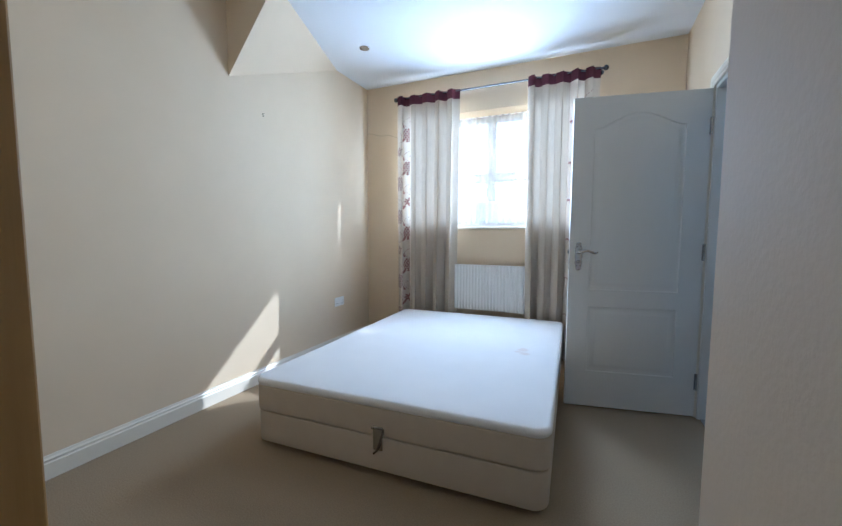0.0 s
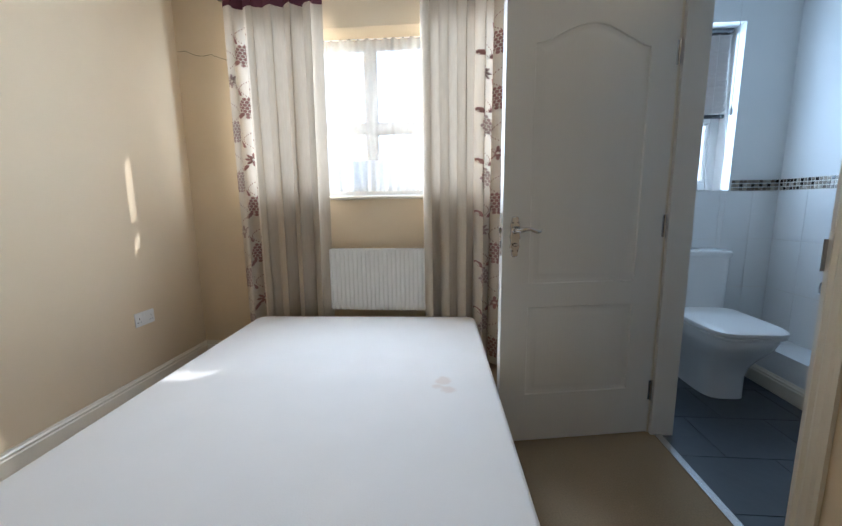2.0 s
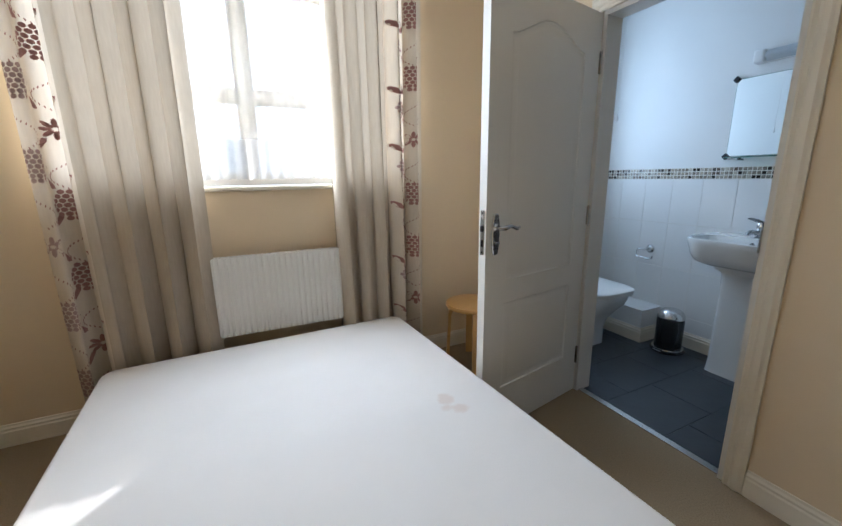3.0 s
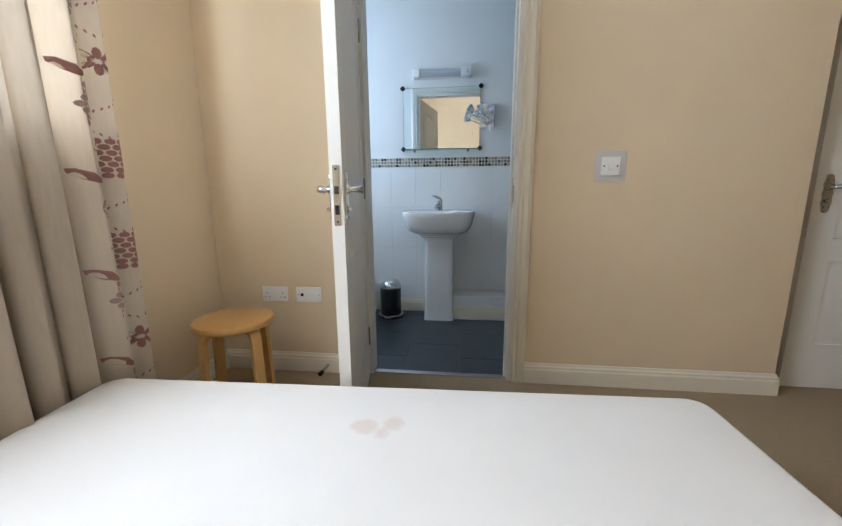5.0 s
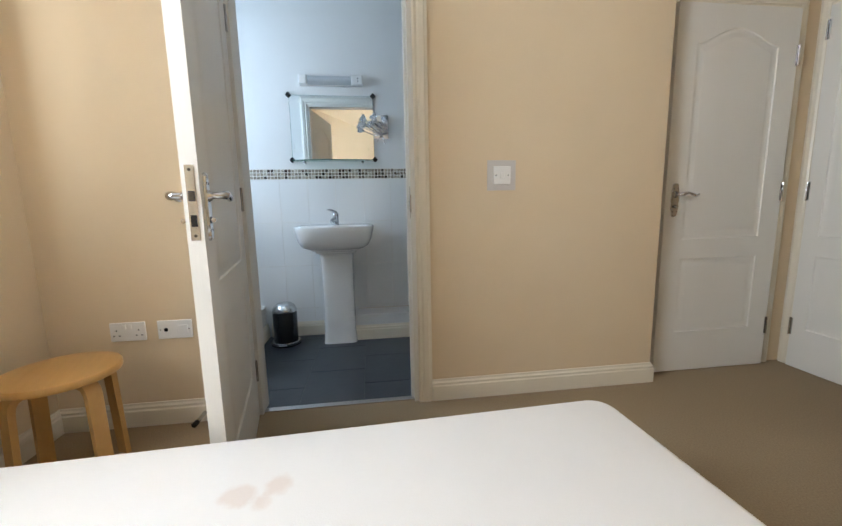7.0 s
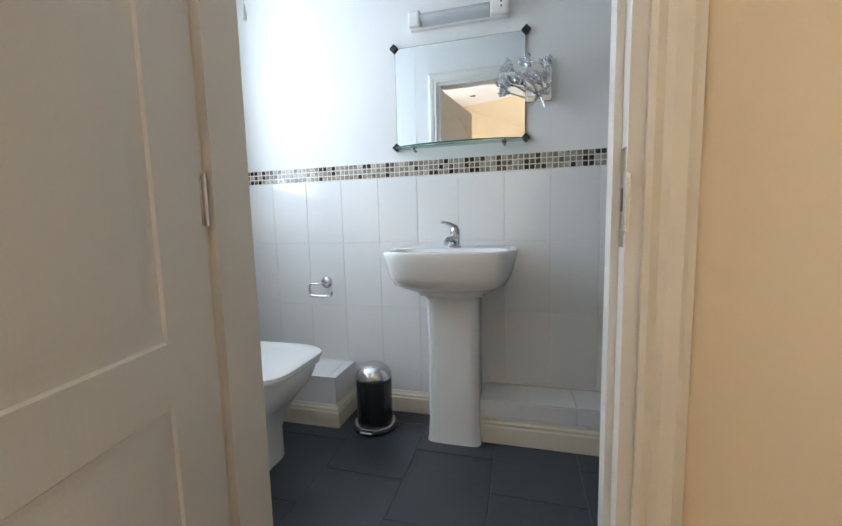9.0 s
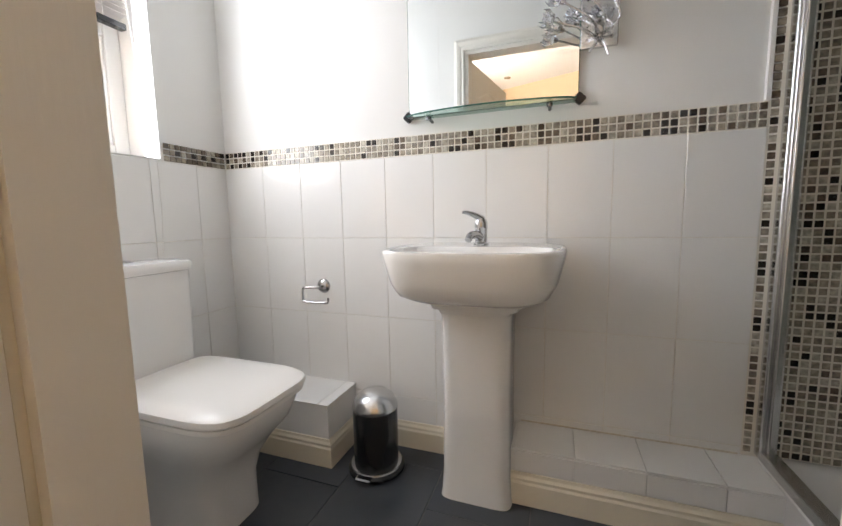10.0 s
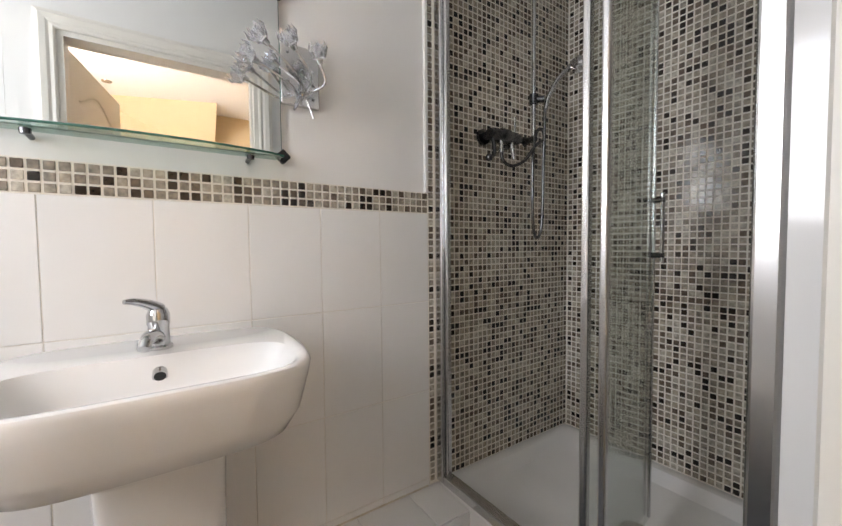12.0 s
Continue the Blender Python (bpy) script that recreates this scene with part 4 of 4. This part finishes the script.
part("lid", loft([dee(0.424, 0.193, 0.702, 0.19, power=4.8), dee(0.43, 0.198, 0.708, 0.19, power=4.8), dee(0.445, 0.196, 0.706, 0.19, power=4.8), dee(0.455, 0.184, 0.688, 0.2, power=4.8), dee(0.459, 0.15, 0.62, 0.23), dee(0.46, 0.06, 0.5, 0.3)]), PLASTIC, wc, "white closed lid", 40)
part("cistern", loft([superellipse(0, 0.1, 0.165, 0.085, 0.385, power=8), superellipse(0, 0.1, 0.172, 0.092, 0.45, power=8), superellipse(0, 0.1, 0.178, 0.095, 0.785, power=8)]), CERAMIC, wc, "white ceramic cistern", 40)
part("cistern_lid", loft([superellipse(0, 0.102, 0.184, 0.1, 0.787, power=8), superellipse(0, 0.102, 0.188, 0.101, 0.795, power=8), superellipse(0, 0.102, 0.188, 0.101, 0.81, power=8), superellipse(0, 0.102, 0.18, 0.094, 0.822, power=8), superellipse(0, 0.102, 0.1, 0.06, 0.825, power=6)]), CERAMIC, wc, "", 40)
part("flush_button", lathe([(0.026, 0.824), (0.026, 0.829), (0.02, 0.832), (0.0, 0.833)], 24, at=(0, 0.1, 0)), CHROME, wc, "", 50)
for q in (-1, 1):
    part("lid_hinge", lathe([(0.016, 0.392), (0.016, 0.43), (0.012, 0.436), (0.0, 0.437)], 14, at=(q * 0.08, 0.205, 0)), CHROME, wc, "", 50)

# pedal bin
bin_ = thing("pedal_bin", (1.0, 0.86, 0), 0, "small black pedal bin with a steel domed lid", "pedal bin")
part("base_ring", lathe([(0.1, 0), (0.108, 0.004), (0.108, 0.014), (0.1, 0.022), (0.09, 0.026), (0.0, 0.026)], 36), BLACK, bin_, "", 40)
part("body", lathe([(0.083, 0.02), (0.085, 0.03), (0.085, 0.235), (0.082, 0.245), (0.0, 0.245)], 36), BLACK, bin_, "", 40)
part("lid", lathe([(0.085, 0.246), (0.087, 0.25), (0.085, 0.262), (0.074, 0.287), (0.05, 0.306), (0.02, 0.314), (0.0, 0.315)], 36), SATIN, bin_, "domed steel lid", 50)
part("pedal", box(-0.122, -0.03, 0.014, -0.09, 0.03, 0.026, 0.005), CHROME, bin_, "steel pedal")
part("rim_band", lathe([(0.086, 0.03), (0.097, 0.028), (0.099, 0.022), (0.09, 0.02)], 36), SATIN, bin_, "", 50)

# toilet roll holder
roll = thing("toilet_roll_holder", (EX - 0.006, 1.178, 0.672), 90, "chrome toilet roll holder without paper", "toilet roll holder")
part("rose", lathe([(0.03, 0.0), (0.032, 0.004), (0.028, 0.012), (0.016, 0.018), (0.0, 0.02)], 24), CHROME, roll, "", 50)
roll.children[0].rotation_euler = (radians(-90), 0, 0)
part("bar", tube(arc([(0, 0.015, 0), (0.0, 0.05, 0), (0.05, 0.06, 0.0), (0.068, 0.06, -0.008), (0.07, 0.06, -0.05), (0.06, 0.06, -0.062), (-0.04, 0.06, -0.064), (-0.056, 0.06, -0.055), (-0.057, 0.06, -0.04)], 5), 0.005, 10), CHROME, roll, "", 60)

# mirror with glass shelf
mir = thing("mirror", (EX - 0.001, 0.46, 1.34), 90, "rectangular wall mirror with a glass shelf over the basin", "mirror")
part("glass_back", box(-0.3, 0.004, 0.0, 0.3, 0.008, 0.455), GLASS_EDGE, mir)
part("mirror_face", box(-0.298, 0.0082, 0.002, 0.298, 0.0092, 0.453), MIRROR, mir, "silvered mirror face")
for q in (-1, 1):
    for z in (0.0, 0.455):
        c = part("corner_clip", box(-0.016, 0.0, -0.016, 0.016, 0.02, 0.016, 0.005), BLACK, mir, "black corner clip")
        c.location, c.rotation_euler = (q * 0.302, 0.0, z), (0, radians(45), 0)
ring0 = [(-0.29, 0.012), (0.29, 0.012), (0.29, 0.06)]
ring0 += [(0.29 - 0.58 * k / 24, 0.06 + 0.05 * math.sin(math.pi * k / 24) ** 0.6) for k in range(1, 24)] + [(-0.29, 0.06)]
shelf = part("shelf", loft([[(x, y, -0.012) for x, y in ring0], [(x, y, -0.006) for x, y in ring0]]), SHELF_GLASS, mir, "clear green-edged glass shelf")
part("shelf_edge", tube([(x, y + 0.001, -0.009) for x, y in ring0[2:]], 0.003, 6), GLASS_EDGE, shelf)
for q in (-1, 1):
    part("shelf_bracket", tube([(q * 0.21, 0.0, -0.022), (q * 0.21, 0.05, -0.018)], 0.006, 14), DARK_METAL, mir)
    part("bracket_cap", lathe([(0.0, -0.026), (0.009, -0.025), (0.01, -0.014), (0.0, -0.0122)], 14, at=(q * 0.21, 0.045, 0)), DARK_METAL, mir)

# shaver light
bar = thing("shaver_light", (EX - 0.001, 0.452, 1.892), 90, "white strip light with grey diffuser and shaver socket, unlit", "strip light")
part("housing", box(-0.225, 0.0, -0.034, 0.225, 0.03, 0.034, 0.006), PLASTIC, bar)
part("diffuser", loft([[(x, 0.03 + 0.032 * math.sin(math.pi * k / 10), -0.031 + 0.062 * k / 10) for k in range(11)] for x in (-0.14, 0.165)]), DIFFUSER, bar, "grey ribbed diffuser", 40)
part("end_cap", box(0.167, 0.03, -0.034, 0.225, 0.062, 0.034, 0.01), PLASTIC, bar)
so = part("end_cap", box(-0.225, 0.03, -0.034, -0.142, 0.062, 0.034, 0.01), PLASTIC, bar)
# shaver holes, at the end nearer the doorway wall
for dz in (-0.009, 0.009):
    part("socket_hole", tube([(-0.19, 0.0618, dz), (-0.19, 0.0628, dz)], 0.004, 10), BLACK, so)

# flower wall lamp
lamp = thing("wall_lamp", (EX - 0.001, 0.105, 1.575), 90, "chrome wall lamp with crystal glass flowers, unlit", "wall lamp")
plate = part("back_plate", box(-0.055, 0.0, -0.085, 0.055, 0.018, 0.085, 0.003), SATIN, lamp, "square mirror-chrome plate")
for q in (-1, 1):
    for k in range(4):
        part("plate_bead", lathe([(0.0, -0.004), (0.004, -0.002), (0.004, 0.002), (0.0, 0.004)], 10, at=(q * 0.036, 0.02, -0.06 + 0.04 * k)), CHROME, plate)
knot = (0.0, 0.03, -0.055)
heads = [(0.105, 0.1, 0.024), (0.125, 0.075, -0.016), (0.036, 0.1, 0.03), (-0.034, 0.09, 0.014), (0.066, 0.04, 0.004), (-0.004, 0.04, -0.006)]
for k, head in enumerate(heads):
    hd = Vector(head)
    start = Vector(knot) + Vector((0.012 * math.sin(k * 2), 0.008 * math.cos(k * 3), 0))
    mid = (start + hd) / 2 + Vector((-0.02 if hd.x > 0 else -0.03, 0.02, -0.012))
    stem = part("stem", tube(arc([start, mid, hd], 7), 0.0035, 8), CHROME, lamp, "", 60)
    d = (hd - mid).normalized()
    rot = d.to_track_quat("Z", "Y").to_matrix().to_4x4()
    part("holder", tube([hd, hd + d * 0.012], [0.007, 0.01], 12), CHROME, stem)
    bm = bmesh.new()
    lathe([(0.004, 0.0), (0.016, 0.006), (0.022, 0.02), (0.018, 0.034), (0.01, 0.036), (0.008, 0.012)], 12, bm)
    for j in range(6):
        a = 2 * math.pi * j / 6
        tip = Vector((0.02 * math.cos(a), 0.02 * math.sin(a), 0.044))
        base = [Vector((r * math.cos(a + da), r * math.sin(a + da), z)) for r, da, z in ((0.02, -0.45, 0.018), (0.021, 0.45, 0.018), (0.026, 0.0, 0.026))]
        vs = [bm.verts.new(p) for p in (*base, tip)]
        for f in ((0, 1, 2), (0, 2, 3), (2, 1, 3), (1, 0, 3)):
            bm.faces.new([vs[i] for i in f])
    bmesh.ops.transform(bm, matrix=Matrix.Translation(hd + d * 0.008) @ rot @ Matrix.Scale(1.12 if k < 4 else 0.85, 4), verts=bm.verts)
    part("glass_flower", bm, CRYSTAL, stem, "faceted crystal flower")
for q, zz in ((0.03, -0.11), (-0.025, -0.125)):
    part("stem_end", tube(arc([knot, (q * 0.4, 0.045, -0.08), (q, 0.05, zz)], 6), 0.0035, 8), CHROME, lamp, "", 60)
part("knot", lathe([(0.0, -0.012), (0.009, -0.008), (0.01, 0.004), (0.0, 0.01)], 12, at=knot), CHROME, lamp)

cord = thing("pull_cord", (0.3, 0.9, 1.55), 0, "thin white light-pull cord from the ceiling", "pull cord")
part("cord", tube([(0, 0, BH - 1.55), (0, 0, 0.02)], 0.0015, 6), PLASTIC, cord)
part("pull", lathe([(0.0, -0.02), (0.006, -0.018), (0.007, 0.0), (0.003, 0.02), (0.0, 0.022)], 12), PLASTIC, cord)

# venetian blind in the bathroom window
blind = thing("venetian_blind", (0.59, 1.80, 2.22), 0, "dark slatted venetian blind half raised", "blind")
part("headrail", box(-0.255, -0.02, 0, 0.255, 0.02, 0.028, 0.002), DARK_METAL, blind)
n = 0
z = -0.02
while z > -0.5:
    b = bmesh.new()
    pts = [(-0.022, 0.004), (-0.008, 0.0), (0.008, -0.004), (0.022, -0.011)]
    loft([[(x, yy, z + zz) for yy, zz in pts] + [(x, yy, z + zz + 0.0012) for yy, zz in reversed(pts)] for x in (-0.25, 0.25)], True, b)
    part("slat", b, PLATE_GREY, blind)
    z -= 0.021
part("bottom_rail", box(-0.252, -0.015, -0.53, 0.252, 0.015, -0.507, 0.003), BLACK, blind)
for q in (-1, 1):
    part("ladder_cord", tube([(q * 0.17, -0.018, 0), (q * 0.17, -0.018, -0.51)], 0.0012, 5), PLASTIC, blind)
part("pull_cord", tube(arc([(0.235, -0.022, 0), (0.236, -0.05, -0.5), (0.24, -0.12, -0.95), (0.245, -0.122, -1.2), (0.235, -0.122, -1.38)], 6), 0.0015, 5), PLASTIC, blind)

# ---- shower ----
SY, SX = -0.40, 0.20
tray = thing("shower_tray", (EX - 0.004, SY + 0.02, 0.0), 0, "raised white shower tray in the tiled corner", "shower tray")
TX, TY = -(EX - 0.105), -1.186 - SY - 0.02 + 0.006
cxm, cym = TX / 2, TY / 2
rx, ry = -TX / 2, -TY / 2
part("tray", loft([superellipse(cxm, cym, rx, ry, 0.0, power=30), superellipse(cxm, cym, rx, ry, 0.195, power=30), superellipse(cxm, cym, rx - 0.006, ry - 0.006, 0.2, power=30), superellipse(cxm, cym, rx - 0.05, ry - 0.05, 0.2, power=14), superellipse(cxm, cym, rx - 0.065, ry - 0.065, 0.185, power=10), superellipse(cxm, cym, rx - 0.09, ry - 0.09, 0.162, power=8), superellipse(cxm, cym, 0.05, 0.05, 0.156, power=2)]), CERAMIC, tray, "", 40)
part("drain", lathe([(0.0, 0.157), (0.042, 0.157), (0.04, 0.163), (0.0, 0.165)], 24, at=(cxm, cym, 0)), CHROME, tray, "", 50)

enc = thing("shower_enclosure", (0, SY, 0.2), 0, "chrome-framed sliding glass shower door, half open", "shower screen")
XR = EX - 0.007
part("wall_post", box(XR - 0.04, -0.024, 0, XR, 0.02, 1.85, 0.006, 3), SATIN, enc, "ribbed aluminium wall profile")
part("wall_post_fin", box(XR - 0.058, -0.012, 0.03, XR - 0.042, 0.008, 1.82, 0.004), SATIN, enc)
part("end_post", box(0.216, -0.024, 0, 0.262, 0.022, 1.85, 0.008, 3), SATIN, enc, "satin aluminium end profile")
part("bottom_rail", box(0.263, -0.024, 0.0, XR - 0.041, 0.02, 0.032, 0.005), SATIN, enc)
part("top_rail", box(0.263, -0.024, 1.82, XR - 0.041, 0.02, 1.86, 0.005), SATIN, enc)
for k, (xa, xb) in enumerate(((0.578, 0.605), (0.53, 0.59))):
    # two leaves folded back into the shower
    ln = 0.37
    leaf = part("folded_pane", box(-0.003, -ln, 0.035, 0.003, -0.016, 1.81), SHOWER_GLASS, enc, "clear folded glass leaf")
    leaf.location, leaf.rotation_euler = (xa, 0, 0), (0, 0, math.atan2(xb - xa, ln))
    part("pane_post", box(-0.01, -0.015, 0.035, 0.01, 0.008, 1.815, 0.005), SATIN, leaf, "chrome upright")
    part("seal_edge", box(-0.005, -ln - 0.012, 0.035, 0.005, -ln - 0.001, 1.81, 0.003), SATIN, leaf)
    if k == 1:
        grip = part("pull_handle", tube([(-0.03, -0.345, 0.83), (-0.03, -0.345, 1.03)], 0.006, 12), CHROME, leaf, "slim chrome bar handle", 60)
        for z in (0.85, 1.01):
            part("stand_off", tube([(-0.003, -0.345, z), (-0.036, -0.345, z)], 0.008, 12), DARK_METAL, grip, "dark stand-off", 50)
structure("shower_pier", box(0.1, -0.424, 0, 0.214, -0.376, BH), TILE, "white tiled pier between doorway and shower", "wall")
structure("trim_shower_edge", box(EX - 0.014, -0.349, 1.276, EX - 0.0005, -0.338, BH), PLASTIC, "white plastic tile edge trim by the shower", "trim")

valve = thing("shower_mixer", (EX - 0.009, -0.685, 1.515), 90, "dark chrome shower mixer with riser rail and hose", "shower")
part("valve_body", lathe([(0.0, -0.085), (0.021, -0.082), (0.025, -0.06), (0.023, -0.03), (0.03, -0.02), (0.03, 0.02), (0.023, 0.03), (0.025, 0.06), (0.021, 0.082), (0.0, 0.085)], 22), DARK_METAL, valve, "", 50)
body = valve.children[0]
body.location, body.rotation_euler = (0.0, 0.055, 0.0), (0, radians(90), 0)
for q in (-1, 1):
    part("inlet", tube([(q * 0.065, 0.0, 0), (q * 0.065, 0.012, 0), (q * 0.065, 0.014, 0), (q * 0.065, 0.05, 0)], [0.032, 0.03, 0.017, 0.015], 18), DARK_METAL, valve, "", 50)
diverter = part("diverter_lever", tube(arc([(0.07, 0.06, -0.01), (0.075, 0.075, -0.05), (0.085, 0.085, -0.085), (0.11, 0.09, -0.1)], 6), 0.008, 10), DARK_METAL, valve, "", 60)
part("lever_knob", lathe([(0.0, -0.014), (0.011, -0.01), (0.014, 0.0), (0.011, 0.01), (0.0, 0.014)], 14, at=(0.118, 0.091, -0.104)), DARK_METAL, diverter, "", 60)
part("hose_outlet", tube([(0.022, 0.06, -0.015), (0.022, 0.062, -0.05), (0.022, 0.062, -0.052), (0.022, 0.062, -0.068)], [0.009, 0.009, 0.012, 0.012], 12), CHROME, valve, "", 40)
part("flow_lever", tube([(-0.035, 0.06, -0.02), (-0.035, 0.075, -0.09)], [0.008, 0.006], 10), CHROME, valve, "", 60)
part("temperature_spindle", tube([(-0.055, 0.06, 0.02), (-0.055, 0.062, 0.085)], [0.004, 0.003], 8), CHROME, valve)
part("riser_rail", tube([(-0.185, 0.05, 0.0), (-0.185, 0.05, 0.74)], 0.0095, 14), CHROME, valve, "", 60)
for z in (0.02, 0.72):
    part("rail_bracket", tube([(-0.185, 0.0, z), (-0.185, 0.006, z), (-0.185, 0.008, z), (-0.185, 0.06, z)], [0.022, 0.02, 0.013, 0.014], 16), DARK_METAL, valve, "", 50)
slider = part("slider", tube([(-0.185, 0.05, 0.165), (-0.185, 0.05, 0.205)], 0.019, 14), DARK_METAL, valve, "", 60)
part("slider_clip", tube([(-0.185, 0.05, 0.185), (-0.21, 0.085, 0.18)], [0.012, 0.015], 12), DARK_METAL, slider, "", 60)
part("hand_shower", tube(arc([(-0.215, 0.088, 0.14), (-0.225, 0.095, 0.19), (-0.25, 0.125, 0.26), (-0.29, 0.16, 0.31)], 6), [0.009 + 0.0002 * k for k in range(19)], 12), CHROME, valve, "", 60)
part("shower_rose", tube([(-0.288, 0.158, 0.318), (-0.296, 0.176, 0.312), (-0.302, 0.19, 0.3)], [0.016, 0.034, 0.038], 22), CHROME, valve, "", 60)
part("hose", tube(arc([(0.022, 0.062, -0.066), (0.015, 0.066, -0.1), (-0.03, 0.072, -0.115), (-0.1, 0.075, -0.085), (-0.16, 0.078, -0.02), (-0.215, 0.08, 0.02), (-0.2, 0.08, 0.055), (-0.165, 0.078, 0.03), (-0.15, 0.075, -0.1), (-0.155, 0.072, -0.33), (-0.182, 0.07, -0.4), (-0.21, 0.074, -0.34), (-0.212, 0.08, -0.1), (-0.213, 0.086, 0.14)], 8), 0.0065, 8), DARK_METAL, valve, "ribbed steel hose", 60)


# ---- tiles and mosaic ----
def shared_box(name, sx, sy, sz, mat, chamfer):
    bm = box(-sx / 2, -sy / 2, -sz / 2, sx / 2, sy / 2, sz / 2)
    bmesh.ops.recalc_face_normals(bm, faces=bm.faces)
    if chamfer:
        bmesh.ops.bevel(bm, geom=bm.edges[:], offset=chamfer, segments=1, affect="EDGES")
    me = bpy.data.meshes.new(name)
    bm.to_mesh(me)
    bm.free()
    me.materials.append(mat)
    return me


def piece(name, me, at, parent):
    ob = new(name, me)
    ob.location = at
    ob.parent = parent
    return ob


rnd = random.Random(11)
joints = [-0.349, -0.153, 0.05, 0.252, 0.4645, 0.667, 0.869, 1.071, 1.273, 1.4745, BN - 0.004]
rows = [(0.0, 0.217), (0.217, 0.552), (0.552, 0.882), (0.882, 1.2)]
for a, b in zip(joints, joints[1:]):
    for c, d in rows:
        me = shared_box("tile", 0.008, b - a - 0.0018, d - c - 0.0018, TILE, 0.0012)
        piece("tile", me, (EX - 0.005 + rnd.uniform(-0.0003, 0.0003), (a + b) / 2, (c + d) / 2), bath_east)
nj = [0.102, 0.2, 0.4025, 0.605, 0.8075, 1.01, EX - 0.01]
for a, b in zip(nj, nj[1:]):
    for c, d in rows:
        me = shared_box("tile", b - a - 0.0018, 0.008, d - c - 0.0018, TILE, 0.0012)
        piece("tile", me, ((a + b) / 2, BN - 0.004 + rnd.uniform(-0.0003, 0.0003), (c + d) / 2), bath_north)
P = 0.0245
chip_e = shared_box("mosaic_piece", 0.007, 0.0194, 0.0194, MOSAIC_PIECE, 0.0009)
chip_n = shared_box("mosaic_piece", 0.0194, 0.007, 0.0194, MOSAIC_PIECE, 0.0009)
y = -0.336
while y < BN - 0.02:
    for r in range(3):
        piece("mosaic_piece", chip_e, (EX - 0.0055, y, 1.213 + P * r), bath_east)
    y += P
x = EX - 0.024
while x > 0.11:
    for r in range(3):
        if x > 0.875 or x < 0.305 or 1.213 + P * r < 1.19:
            piece("mosaic_piece", chip_n, (x, BN - 0.0045, 1.213 + P * r), bath_north)
    x -= P


def mosaic_field(name, spots, along, parent):
    """Joined mosaic; each piece a low frustum standing proud of the grout."""
    verts, faces = [], []
    h, t = 0.0097, 0.0086
    for px, py, pz, nx, ny in spots:
        i = len(verts)
        for hh, out in ((h, 0.0), (h, 0.003), (t, 0.004)):
            for u, v in ((-1, -1), (1, -1), (1, 1), (-1, 1)):
                verts.append((px + (u * hh if along == "x" else 0) + nx * out, py + (u * hh if along == "y" else 0) + ny * out, pz + v * hh))
        for k in range(4):
            m = (k + 1) % 4
            faces += [(i + k, i + m, i + 4 + m, i + 4 + k), (i + 4 + k, i + 4 + m, i + 8 + m, i + 8 + k)]
        faces.append((i + 8, i + 9, i + 10, i + 11))
    me = bpy.data.meshes.new(name)
    me.from_pydata(verts, [], faces)
    me.materials.append(MOSAIC)
    ob = new(name, me)
    ob.parent = parent
    return tagged(ob, "brown, grey and cream glass mosaic", "", "", "stuff")


chips_e, chips_s = [], []
for k in range(92):
    chips_e.append((EX - 0.004, -0.3635, 0.213 + P * k, -1, 0))
for i in range(31):
    for k in range(94):
        y, z = -0.437 - P * i, 0.21 + P * k
        if 22 <= k < 30 and i < 18:
            piece("mosaic_piece", chip_e, (EX - 0.0055, y, z), bath_east)
        else:
            chips_e.append((EX - 0.004, y, z, -1, 0))
for i in range(43):
    for k in range(94):
        x, z = EX - 0.026 - P * i, 0.21 + P * k
        if 26 <= k < 34 and 8 <= i < 40:
            piece("mosaic_piece", chip_n, (x, -1.1825, z), bath_south)
        else:
            chips_s.append((x, -1.186, z, 0, 1))
mosaic_field("mosaic", chips_e, "y", bath_east)
mosaic_field("mosaic", chips_s, "x", bath_south)

# slate floor tiles
sy = -0.38
row = 0
while sy < BN:
    e = min(sy + 0.33, BN)
    x = 0.052 - (0.2 if row % 2 else 0.0)
    while x < EX - 0.01:
        a, b = max(0.052, x), min(x + 0.4, EX - 0.002)
        if b - a > 0.02:
            me = shared_box("floor_tile", b - a - 0.003, e - sy - 0.003, 0.01, SLATE, 0.0012)
            piece("floor_tile", me, ((a + b) / 2, (sy + e) / 2, -0.006 + rnd.uniform(-0.0004, 0.0004)), bpy.data.objects["floor_bathroom"])
        x += 0.4
    sy += 0.33
    row += 1
